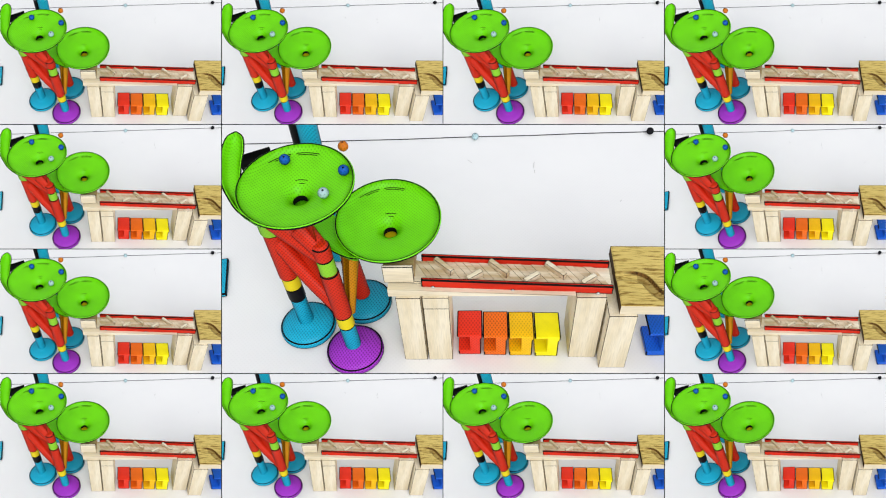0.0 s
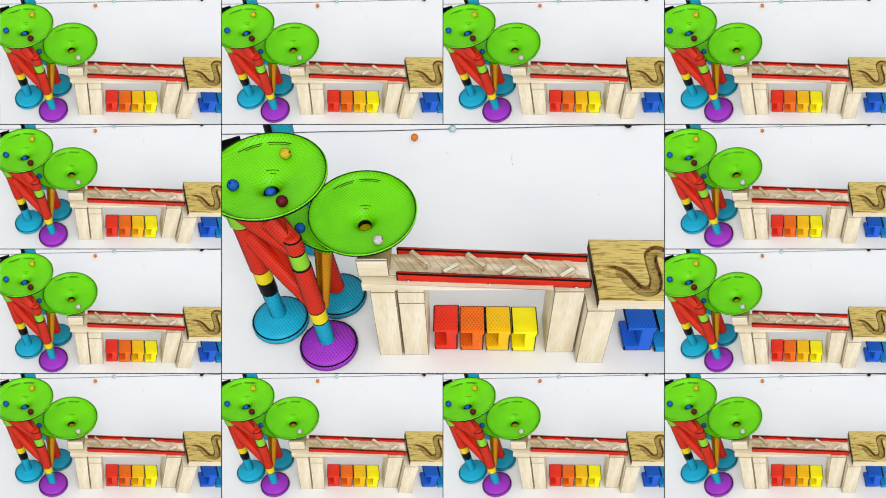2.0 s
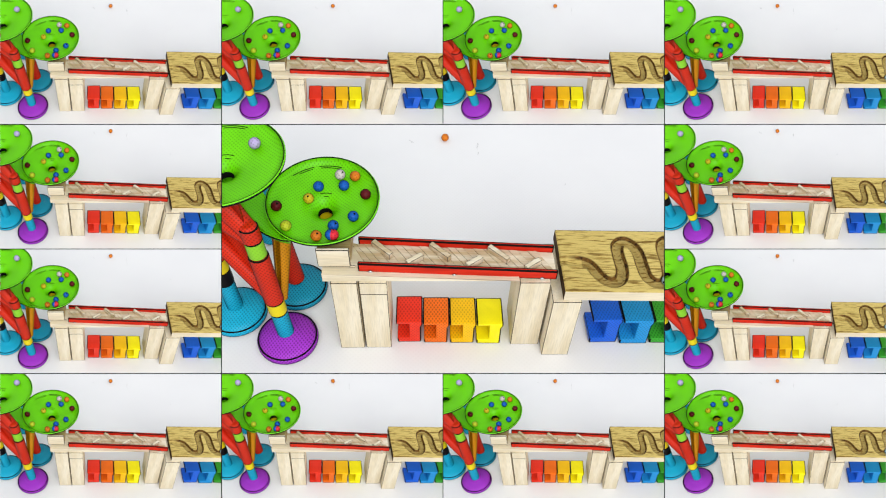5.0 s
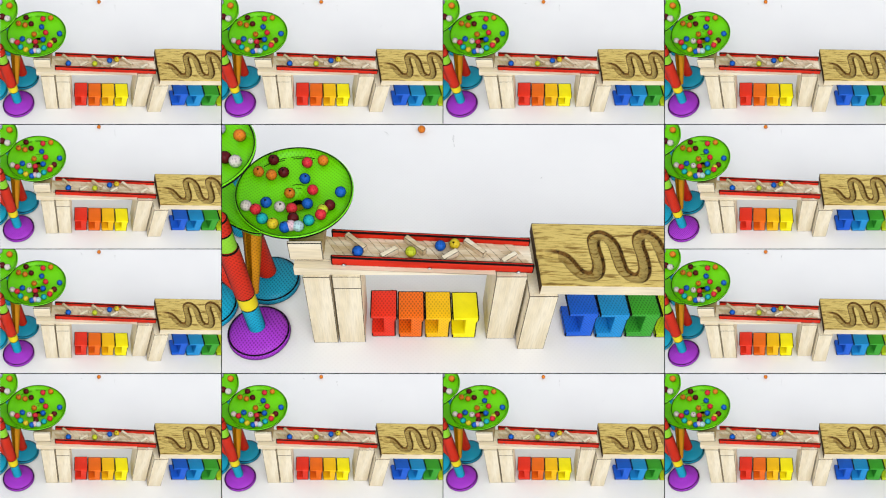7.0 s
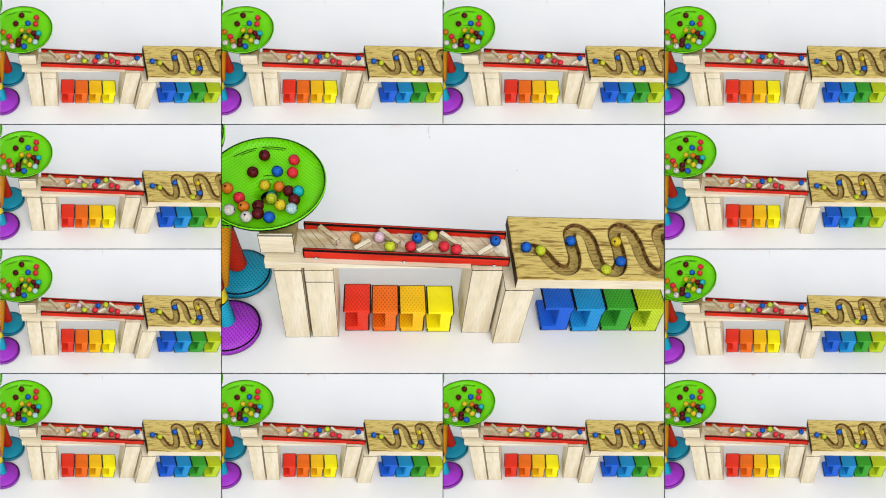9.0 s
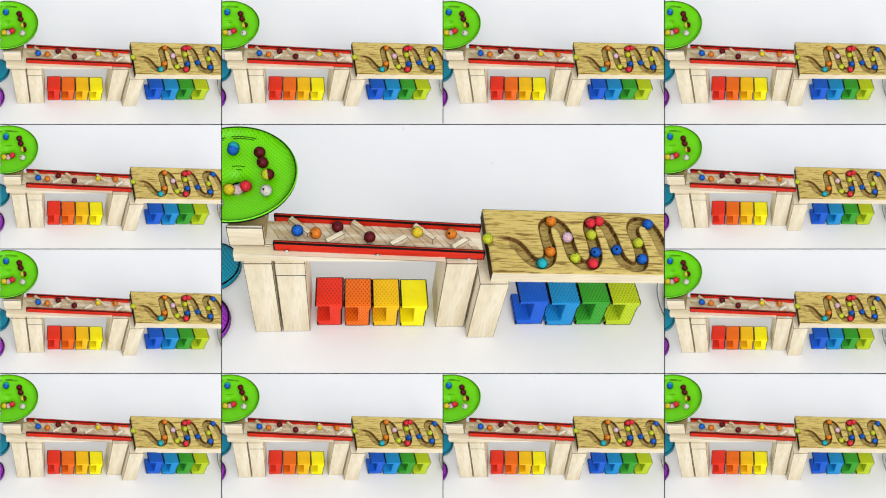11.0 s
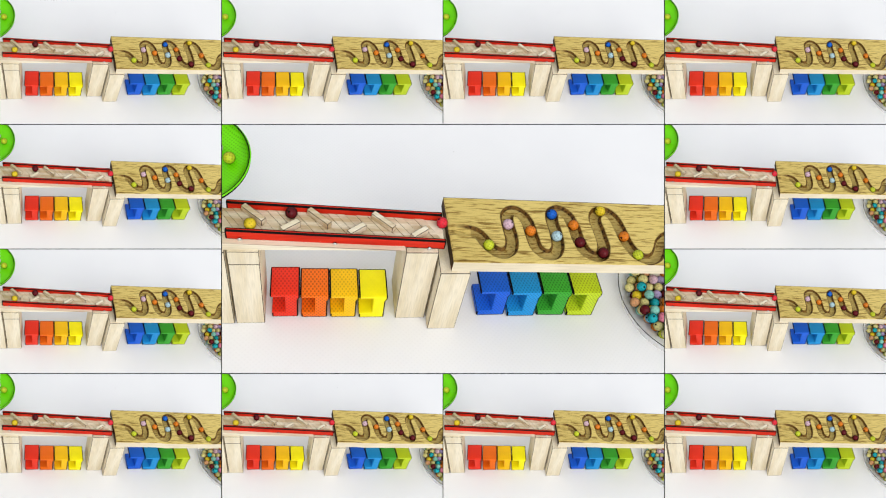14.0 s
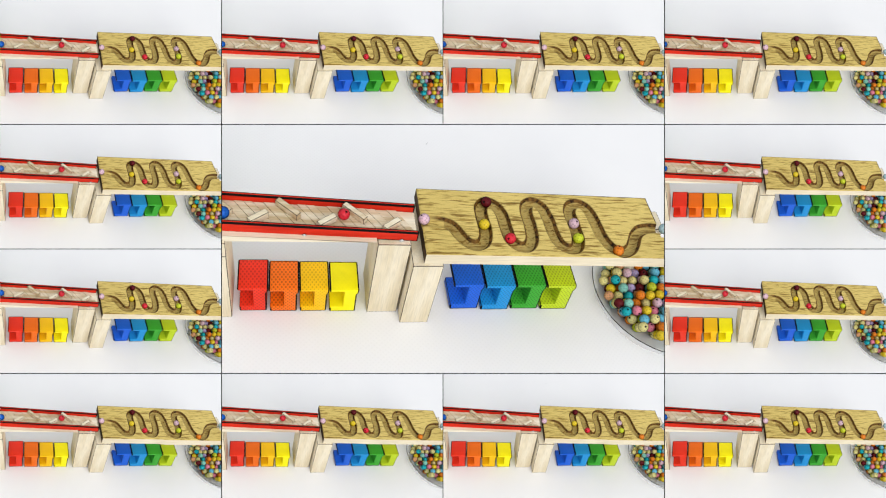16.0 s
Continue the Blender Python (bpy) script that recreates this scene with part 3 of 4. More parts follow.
part("upper_dish", moved(dish_mesh(0.018), M1), GREEN, tower, "bright green plastic funnel dish with a hole")
part("lower_dish", moved(dish_mesh(0.018), M2), GREEN, tower, "bright green plastic funnel dish with a hole")


def spline(knots, n=6):
    """Points on a smooth line through the knots, n to a stretch."""
    pts = [Vector(k) for k in knots]
    out = []
    for k in range(len(pts) - 1):
        p0, p1, p2, p3 = pts[max(k - 1, 0)], pts[k], pts[k + 1], pts[min(k + 2, len(pts) - 1)]
        out += [0.5 * (2 * p1 + (p2 - p0) * (j / n) + (2 * p0 - 5 * p1 + 4 * p2 - p3) * (j / n) ** 2 + (3 * p1 - p0 - 3 * p2 + p3) * (j / n) ** 3) for j in range(n)]
    return out + [pts[-1]]


def scoop_mesh(outer, inner):
    """A round-ended trough that leaves a dish along its rim, between an outer and an inner wall; the rim is at height 0."""
    lines = spline(outer), spline(inner)
    nv = 14
    bm = bmesh.new()
    grid = []
    for i, (o, q) in enumerate(zip(*lines)):
        u = i / (len(lines[0]) - 1)
        floor = o.z - (0.010 + 0.006 * u) * (1 - max(0.0, (u - 0.7) / 0.3) ** 2)
        row = []
        for j in range(nv + 1):
            v = j / nv
            z = floor + (o.z - floor) * (1 - v) ** 6 + max(0.0, q.z - floor) * v ** 6
            row.append(bm.verts.new((o.x + (q.x - o.x) * v, o.y + (q.y - o.y) * v, z)))
        grid.append(row)
    for p, q in zip(grid, grid[1:]):
        for j in range(nv):
            bm.faces.new((p[j], p[j + 1], q[j + 1], q[j]))
    bmesh.ops.recalc_face_normals(bm, faces=bm.faces)
    bmesh.ops.solidify(bm, geom=list(bm.faces), thickness=0.0022)
    bmesh.ops.recalc_face_normals(bm, faces=bm.faces)
    lip = list(lines[0]) + [p for p in reversed(lines[1]) if p.z > -0.002]
    return bm, sweep(lip, 0.0010, 6)


UPPER_OUTER = [(-0.034, -0.0680, -0.001), (-0.062, -0.0490, 0.001), (-0.081, -0.0246, 0.003), (-0.0930, -0.003, 0.006), (-0.1005, 0.030, 0.012), (-0.1020, 0.054, 0.017), (-0.0990, 0.070, 0.0195), (-0.0900, 0.0775, 0.0205)]
UPPER_INNER = [(-0.034, -0.0620, -0.014), (-0.055, -0.0440, -0.014), (-0.067, -0.0200, -0.012), (-0.0735, 0.006, -0.004), (-0.0735, 0.029, 0.008), (-0.0735, 0.049, 0.014), (-0.0775, 0.068, 0.019), (-0.0870, 0.0775, 0.0205)]
LOWER_OUTER = [(-0.036, -0.0700, 0.000), (-0.0490, -0.0690, 0.002), (-0.0722, -0.0584, 0.004), (-0.0924, -0.0368, 0.005), (-0.112, -0.0107, 0.005), (-0.124, 0.012, 0.005), (-0.122, 0.026, 0.005)]
LOWER_INNER = [(-0.036, -0.0620, -0.018), (-0.0450, -0.0580, -0.018), (-0.0590, -0.0440, -0.016), (-0.070, -0.0220, -0.014), (-0.078, 0.010, -0.008), (-0.095, 0.028, 0.002), (-0.112, 0.032, 0.004)]
for where, outer, inner, name in ((M1, UPPER_OUTER, UPPER_INNER, "upper_scoop"), (M2, LOWER_OUTER, LOWER_INNER, "lower_scoop")):
    bowl_bm, lip_bm = scoop_mesh(outer, inner)
    scoop = part(name, moved(bowl_bm, where), GREEN, tower, "bright green round-ended feeding scoop")
    # outline added as a thin dark wire along the lip
    part("lip_line", moved(lip_bm, where), INK, scoop, "dark outline drawn along the scoop's lip")
FEED_A = Vector((-0.268, 0.104, 0.3400))
FEED_WAY = Vector((-0.93, 0.26, 0.24)).normalized()
channel(bend(FEED_A, FEED_A + FEED_WAY * 0.86, 0.0, 4), 0.0125, BLACK, "long black plastic feed chute")
for d in (0.30, 0.78):
    p = FEED_A + FEED_WAY * d
    tube((p.x, p.y), 0.0, p.z - 0.0125, 0.009, BLACK, "black", "leg")
channel(bend((-0.240, 0.112, 0.302), (-0.200, 0.132, 0.302), 0.0), 0.0150, BLACK, "black plastic side chute")
tube((-0.170, 0.215), 0.0, 0.325, 0.0155, CYAN, "cyan", "tube")
tube((-0.190, 0.222), 0.0, 0.330, 0.0095, BLACK, "black", "tube")

side_tile = thing("cyan_tile", (-0.366, 0.140, 0), "translucent cyan plastic tile lying on the table", "toy block", turn=12)
part("tile", box((-0.05, -0.02, 0), (0.012, 0.065, 0.008), 0.002), CYAN, side_tile)

# ---- clear bowl ----
BOWL = (0.6590, 0.0065)
bowl = thing("clear_bowl", (*BOWL, 0), "shallow clear plastic bowl catching the marbles", "bowl")
prof = [(0, 0.0), (0.080, 0.0), (0.0925, 0.005), (0.1065, 0.023), (0.1142, 0.0392), (0.1150, 0.0405), (0.1140, 0.0412), (0.1125, 0.0402), (0.1045, 0.0240), (0.0905, 0.0066), (0.0790, 0.0020), (0, 0.0020)]
ob = part("shell", lathe(prof, 72, False, (5,)), CLEAR, bowl)
ob.visible_shadow = False

# ---- marbles ----
MR = 0.0074


def marble_mesh(colour):
    """A moulded bead: a ball with a small bored dimple at both poles."""
    n, bore = 10, 0.0014
    pr = [(0, -MR + 0.0016), (bore * 0.8, -MR + 0.0012), (bore, -MR * 0.97)]
    pr += [(MR * math.sin(math.pi * k / n), -MR * math.cos(math.pi * k / n)) for k in range(1, n)]
    pr += [(bore, MR * 0.97), (bore * 0.8, MR - 0.0012), (0, MR - 0.0016)]
    bm = lathe(pr, 20, False, (0, 1, len(pr) - 3, len(pr) - 2))
    me = bpy.data.meshes.new("marble")
    bm.to_mesh(me)
    bm.free()
    me.materials.append(MARBLE_MAT[colour])
    me.materials.append(INK)
    me.shade_smooth()
    return me


MARBLE_MESH = {k: marble_mesh(k) for k in MARBLE}
WORDS = {"light_blue": "pale blue", "lime": "yellow-green", "maroon": "dark maroon"}


def marble(colour, group, where):
    return tagged(new("marble", MARBLE_MESH[colour]), "small glossy %s plastic marble %s" % (WORDS.get(colour, colour), where), "marble", group)


rng = random.Random(4)
names = ["mint", "mint", "teal", "cream", "cream", "peach", "orange", "orange", "yellow", "lilac", "pink", "rose", "sky", "lime", "peach", "teal", "maroon", "cream"]
heap = []
for layer in range(3):
    z = 0.0022 + MR + layer * 0.0122
    lim = (0.074, 0.086, 0.091)[layer]
    spots = []
    for i in range(-8, 9):
        for j in range(-9, 10):
            x = (i + 0.5 * (j % 2) + 0.25 * layer) * 0.0158 + rng.uniform(-0.0006, 0.0006)
            y = j * 0.0138 + 0.006 * layer + rng.uniform(-0.0006, 0.0006)
            if math.hypot(x, y) < lim and (layer < 2 or rng.random() < 0.55):
                spots.append((x, y))
    for x, y in spots:
        heap.append((x - 0.002, y + 0.010, z + rng.uniform(-0.0008, 0.0008)))
heap.sort(key=lambda q: (q[2] < 0.026, q[0]))
rest = [q for q in heap if q[2] > 0.026 and q[0] > 0.0][-40:]
heap = [q for q in heap if q not in rest]
for x, y, z in heap:
    m = marble(rng.choice(names), "marbles in the bowl", "heaped in the clear bowl")
    m.matrix_basis = pose(BOWL[0] + x, BOWL[1] + y, z, rng.uniform(0, 360), rng.uniform(0, 360), 0)
for x, col in ((0.0722, "light_blue"), (0.4328, "black")):
    k = (x - CORD_A.x) / (CORD_B.x - CORD_A.x)
    y = CORD_A.y + k * (CORD_B.y - CORD_A.y) - 0.0005
    m = marble(col, "", "resting against the dark cord")
    m.matrix_basis = pose(x, y - 0.006, MR)
for x, y, turn, n in ((0.0580, 0.4735, -50, 5), (0.1890, 0.4480, 82, 8), (0.1900, 0.4335, 70, 3), (0.3450, 0.3475, 40, 2)):
    bm = bmesh.new()
    for k in range(n):
        grain = bmesh.ops.create_icosphere(bm, subdivisions=1, radius=0.0010)
        bmesh.ops.transform(bm, matrix=pose(0.0024 * k, 0.0007 * (k % 3), 0.0003, 0, 0, 25 * k) @ Matrix.Diagonal((1.5, 0.6, 0.35, 1)), verts=grain["verts"])
    fleck = tagged(part("fleck", bm, FLECK), "tiny grey fleck of dust lying on the table", "fleck", "flecks on the table")
    fleck.matrix_basis = pose(x, y, 0, 0, 0, turn)

# ---- added multi-image lens before the camera: an open middle and twelve demagnifying fields ----
LENS_D, LENS_N, FAR = 0.020, 12.0, 0.90
HALF = math.tan(radians(LENS / 2))
COLS, ROWS = (-1.0, -0.5, 0.0, 0.5, 1.0), (-1.0, -0.5, 0.0, 0.5, 1.0)
ASPECT = 882 / 1568


def lens_glass():
    m = bpy.data.materials.new("lens_glass")
    m.use_nodes = True
    t = m.node_tree
    t.nodes.remove(t.nodes["Principled BSDF"])
    r = t.nodes.new("ShaderNodeBsdfRefraction")
    r.inputs["Roughness"].default_value, r.inputs["IOR"].default_value = 0.0, LENS_N
    t.links.new(r.outputs[0], t.nodes["Material Output"].inputs["Surface"])
    return m


LENS_GLASS = lens_glass()
lens_ob = thing("multi_image_lens", (0, 0, 0), "added clear multi-image lens plate with twelve fields before the camera", "lens", kind="structure")


def lens_field(c, r):
    """One flat field, ground so that a view centred here shows the middle's view at half size."""
    nx, ny = 20, 12
    u0, u1, v0, v1 = COLS[c], COLS[c + 1], ROWS[r], ROWS[r + 1]
    bm = bmesh.new()
    grid, normals = [], []
    for j in range(ny + 1):
        line = []
        for i in range(nx + 1):
            u, v = u0 + (u1 - u0) * i / nx, v0 + (v1 - v0) * j / ny
            p = Vector((u * HALF * LENS_D, v * HALF * ASPECT * LENS_D, -LENS_D))
            qu, qv = 2 * (u - (u0 + u1) / 2), 2 * (v - (v0 + v1) / 2)
            q = Vector((qu * HALF * FAR, qv * HALF * ASPECT * FAR, -FAR))
            d, o = p.normalized(), (q - p).normalized()
            normals.append((d - LENS_N * o).normalized())
            line.append(bm.verts.new(p))
        grid.append(line)
    for j in range(ny):
        for i in range(nx):
            bm.faces.new((grid[j][i], grid[j][i + 1], grid[j + 1][i + 1], grid[j + 1][i]))
    ob = part("lens_field", bm, LENS_GLASS, lens_ob)
    ob.data.shade_smooth()
    ob.data.normals_split_custom_set_from_vertices(normals)
    ob.visible_shadow = False


for c in range(4):
    for r in range(4):
        if not (c in (1, 2) and r in (1, 2)):
            lens_field(c, r)


BAR = 2.6e-5
for flip in (False, True):
    for k in (-1, 0, 1):
        spans = ((-1.0, 1.0),) if k else ((-1.0, -0.5), (0.5, 1.0))
        for a, b in spans:
            w, h = HALF * LENS_D * 0.995, HALF * ASPECT * LENS_D * 0.995
            c = 0.5 * k * (h if flip else w)
            lo, hi = ((a * w, c - BAR / 2), (b * w, c + BAR / 2)) if flip else ((c - BAR / 2, a * h), (c + BAR / 2, b * h))
            ob = part("lens_bar", box((*lo, -LENS_D * 0.995 - 1e-5), (*hi, -LENS_D * 0.995), 0), BLACK, lens_ob, "thin black dividing bar")
            ob.visible_shadow = False

# ---- how the marbles travel ----
GROOVE_S = [0.0]
for p, q in zip(GROOVE, GROOVE[1:]):
    GROOVE_S.append(GROOVE_S[-1] + (q - p).length)
GROOVE_END = GROOVE_S[-1]
PACE = 0.21
queued = [0]
landed = [0]


def on_groove(s):
    k = min(max(int(np.searchsorted(GROOVE_S, s)), 1), len(GROOVE) - 1)
    u = (s - GROOVE_S[k - 1]) / (GROOVE_S[k] - GROOVE_S[k - 1])
    p = GROOVE[k - 1].lerp(GROOVE[k], min(max(u, 0.0), 1.0))
    dip = GROOVE_D * min(1.0, 0.45 + max(0.0, p.x - BX0) / 0.045)
    return Vector((p.x, p.y, board_z(p.x) - dip + MR + 0.0002))


def in_dish(m, r, a):
    return m @ Vector((r * math.cos(a), r * math.sin(a), dish_depth(min(max(r, 0.011), 0.066)) + MR * 1.02 - 0.012 * max(0.0, 1 - r / 0.011)))


def on_track(x, y):
    return Vector((x, y, floor_z(x) + MR + 0.0015))


def place(stop):
    zone, a, b = stop[1:]
    return in_dish(M1, a, b) if zone == "A" else in_dish(M2, a, b) if zone == "B" else on_track(a, b) if zone == "T" else on_groove(a)


SPIN, DOOR = 6.6, -2.5  # turning speed in a dish, and where the lower one is entered


def between(p, q, u):
    """The place a share u of the way from one stop to the next."""
    if p[1] == q[1] and p[1] in "AB":
        turn = (q[3] - p[3] + math.pi) % (2 * math.pi) - math.pi
        turn += 2 * math.pi * round((SPIN * (q[0] - p[0]) - turn) / (2 * math.pi))
        return in_dish(M1 if p[1] == "A" else M2, p[2] + (q[2] - p[2]) * u, p[3] + turn * u)
    if p[1] == q[1] == "T":
        return on_track(p[2] + (q[2] - p[2]) * u, p[3] + (q[3] - p[3]) * u)
    if q[1] == "G":
        start = p[2] - TX1 - 0.004 if p[1] == "T" else p[2]
        s = start + (q[2] - start) * u
        if s >= 0:
            return on_groove(s)
        x = s + TX1 + 0.004
        y = p[3] + (0.0400 - p[3]) * min(1.0, (s - start) / max(1e-6, -start))
        low = on_groove(0.0).z
        return Vector((x, y, max(low, floor_z(x) + MR + 0.0015)))
    return place(p).lerp(place(q), u)


def roll(colour, stops):
    """A marble that waits in the feed chute, runs through its stops (seconds, zone, two coordinates) and ends in the bowl."""
    ob = marble(colour, "marbles on the run", "rolling through the marble run")
    stops = [s for s in stops if s[0] >= 0] or stops[-1:]
    for k in range(len(stops) - 1, 0, -1):
        p, q = stops[k - 1], stops[k]
        if p[1] + q[1] == "AB" and q[0] - p[0] > 0.25:
            enter = q[0] - (q[3] - DOOR) % (2 * math.pi) / SPIN
            stops.insert(k, (max(p[0] + 0.18, min(enter, q[0] - 0.06)), "B", 0.0640, DOOR))
    wait = FEED_A + FEED_WAY * (0.04 + 0.0152 * queued[0]) + Vector((0, 0, -0.0030))
    rows = []
    first = stops[0]
    if first[0] > 0.05:
        queued[0] += 1
        gone = max(0.0, first[0] - 0.6)
        lip = FEED_A + Vector((0, 0, -0.0030))
        rows = [(0.0, wait)] + ([(gone, wait)] if gone > 0.05 else [])
        rows += [(gone + 0.7 * (first[0] - gone), lip)]
    for p, q in zip(stops, stops[1:]):
        n = max(1, round((q[0] - p[0]) / 0.1)) if p[1] == q[1] or q[1] == "G" else 1
        rows += [(p[0] + (q[0] - p[0]) * k / n, between(p, q, k / n)) for k in range(n)]
    t, last = stops[-1][0], stops[-1]
    rows.append((t, place(last)))
    if last[1] == "G":
        s = last[2]
        while t < CLIP and s < GROOVE_END:
            t, s = t + 0.1, min(s + PACE * 0.1, GROOVE_END)
            rows.append((t, on_groove(s)))
        if s >= GROOVE_END:
            x, y, z = rest[landed[0] % len(rest)]
            landed[0] += 1
            end = Vector((BOWL[0] + x, BOWL[1] + y, z))
            rows += [(t + 0.12, rows[-1][1].lerp(end, 0.6) + Vector((0, 0, 0.02))), (t + 0.22, end)]
    if rows[-1][0] < CLIP:
        rows.append((CLIP, rows[-1][1]))
    keyed, spin, before, at = [], 0.0, None, -1
    for t, p in rows:
        if frame(t) == at:
            continue
        at = frame(t)
        spin += 35.0 if before is not None and (p - before).length > 0.002 else 0.0
        before = p
        keyed.append((t, pose(p.x, p.y, p.z, 20, spin, 15)))
    walk(ob, keyed)


def motions():
    walk(lens_ob, PATH)
    stray = marble("orange", "", "rolling beside the dark cord")
    walk(stray, [(t, pose(x, y, z, 0, a, 0)) for t, x, y, z, a in ((0, -0.1046, 0.1487, 0.3000, 0), (0.25, -0.1094, 0.3219, 0.2000, 35), (0.5, -0.1142, 0.4750, 0.0600, 70), (0.62, -0.0774, 0.5156, 0.0074, 90), (1, -0.0405, 0.5561, 0.0074, 140), (1.5, -0.0161, 0.5325, 0.0074, 180), (2, -0.0051, 0.5145, 0.0074, 200), (2.5, 0.0206, 0.4792, 0.0074, 270), (3, 0.0598, 0.4654, 0.0074, 330), (3.5, 0.0968, 0.4675, 0.0074, 390), (4, 0.1213, 0.4734, 0.0074, 440), (6.5, 0.1287, 0.4742, 0.0074, 460), (16, 0.1287, 0.4742, 0.0074, 460))])
    roll('blue', [(0, 'A', 0.05448, 2.017), (0.5, 'A', 0.03853, -1.645), (1, 'A', 0.02917, -1.022), (1.5, 'A', 0.03025, -0.7471), (1.7, 'A', 0.004, 0), (2, 'B', 0.0876, -2.814), (2.5, 'B', 0.06362, 0.8648), (3, 'B', 0.06279, 3.08), (3.5, 'B', 0.06213, 2.411), (4, 'B', 0.064, 2.645), (5.77, 'B', 0.004, 0), (5.89, 'T', -0.03, 0.036), (6.5, 'T', 0.0615, 0.0445), (7, 'T', 0.1426, 0.038), (7.5, 'T', 0.2241, 0.0364), (8, 'G', 0.0909, 0), (8.5, 'G', 0.1999, 0), (9, 'G', 0.2951, 0)])
    roll('blue', [(0, 'A', 0.064, 0.4054), (0.5, 'A', 0.064, -0.2122), (1, 'A', 0.0509, -2.984), (1.5, 'A', 0.02016, -2.392), (2, 'A', 0.04148, -2.824), (2.5, 'A', 0.04145, 0.5387), (2.7, 'A', 0.004, 0), (3, 'B', 0.06067, -2.134), (3.5, 'B', 0.0639, 0.5625), (4, 'B', 0.03817, -0.501), (6.5, 'B', 0.04008, -0.2652), (6.55, 'B', 0.004, 0), (6.59, 'T', -0.03, 0.036), (7, 'T', 0.0356, 0.0222), (7.5, 'T', 0.0991, 0.0338), (8, 'T', 0.1783, 0.0328), (8.5, 'G', 0.0053, 0), (9, 'G', 0.148, 0)])
    roll('light_blue', [(0, 'A', 0.03798, -0.2694), (0.2, 'A', 0.004, 0), (0.5, 'B', 0.05838, -1.933), (1, 'B', 0.04686, 1.651), (1.5, 'B', 0.01396, 0.2324), (1.78, 'B', 0.004, 0), (1.9, 'T', -0.03, 0.036), (2.5, 'T', 0.0596, 0.0231), (3, 'T', 0.1337, 0.0222), (3.5, 'T', 0.2111, 0.0222), (4, 'G', 0.0727, 0)])
    roll('maroon', [(0.5, 'A', 0.064, 1.233), (1, 'A', 0.04977, -1.719), (1.5, 'A', 0.05003, 1.604), (2, 'A', 0.04912, -1.009), (2.5, 'A', 0.0381, 2.343), (3, 'A', 0.03349, 0.07676), (3.2, 'A', 0.004, 0), (3.5, 'B', 0.06251, -2.028), (4, 'B', 0.05952, -0.9768), (6.5, 'B', 0.05453, -1.209), (7, 'B', 0.05041, -0.4127), (7.5, 'B', 0.03801, -0.8576), (8, 'B', 0.04428, -0.6586), (8.5, 'B', 0.03119, -0.5556), (9, 'B', 0.04461, -0.5881), (10.14, 'B', 0.004, 0), (10.26, 'T', -0.03, 0.036), (11.5, 'T', 0.1562, 0.0445), (12, 'T', 0.2328, 0.0442), (12.5, 'G', 0.1131, 0), (13, 'G', 0.2281, 0), (13.5, 'G', 0.3285, 0), (14, 'G', 0.4281, 0), (14.5, 'G', 0.5377, 0), (15, 'G', 0.6413, 0)])
    roll('blue', [(0.5, 'A', 0.05202, -0.4566), (1, 'A', 0.03881, 1.389), (1.5, 'A', 0.05228, -0.1701), (1.75, 'A', 0.002, 0), (2.25, 'A', 0.001, 0), (2.5, 'B', 0.06286, -0.1103), (3, 'B', 0.05738, -1.115), (3.5, 'B', 0.05758, -0.8179), (4, 'B', 0.06044, -0.5057), (6.5, 'B', 0.01875, 0.9602), (7, 'B', 0.02983, 1.239), (7.05, 'B', 0.004, 0), (7.16, 'T', -0.03, 0.036), (8, 'T', 0.0957, 0.0423), (8.5, 'T', 0.1686, 0.0424), (9, 'T', 0.2489, 0.0409), (11.5, 'G', 0.5341, 0), (12, 'G', 0.6381, 0)])
    roll('white', [(0.5, 'A', 0.04229, 1.765), (1, 'A', 0.01747, -1.239), (1.2, 'A', 0.004, 0), (2, 'B', 0.05382, -1.086), (2.5, 'B', 0.06244, 2.325), (3, 'B', 0.05719, -0.2354), (3.5, 'B', 0.06192, 3.005), (4, 'B', 0.06355, 0.6581), (6.5, 'B', 0.03195, -1.185), (7, 'B', 0.02651, -2.352), (7.5, 'B', 0.02898, 1.912), (8, 'B', 0.02205, -1.068), (8.5, 'B', 0.05959, 0.9043), (12, 'B', 0.04086, 0.1196), (12.5, 'B', 0.04, 2.8), (13, 'B', 0.04, 2.9), (13.5, 'B', 0.04, 3.0), (16, 'B', 0.04, 3.15)])
    roll('yellow', [(1, 'A', 0.06133, 0.2981), (1.5, 'A', 0.04877, -2.289), (2, 'A', 0.04473, 1.196), (2.5, 'A', 0.04505, -1.052), (3, 'A', 0.04048, 1.779), (3.2, 'A', 0.004, 0), (3.5, 'B', 0.06177, -0.2162), (4, 'B', 0.05537, 3.018), (5.62, 'B', 0.004, 0), (5.74, 'T', -0.03, 0.036), (6.5, 'T', 0.0839, 0.043), (7, 'T', 0.1615, 0.0425), (7.5, 'T', 0.2422, 0.0422), (8, 'G', 0.1246, 0), (8.5, 'G', 0.2281, 0), (9, 'G', 0.33, 0)])
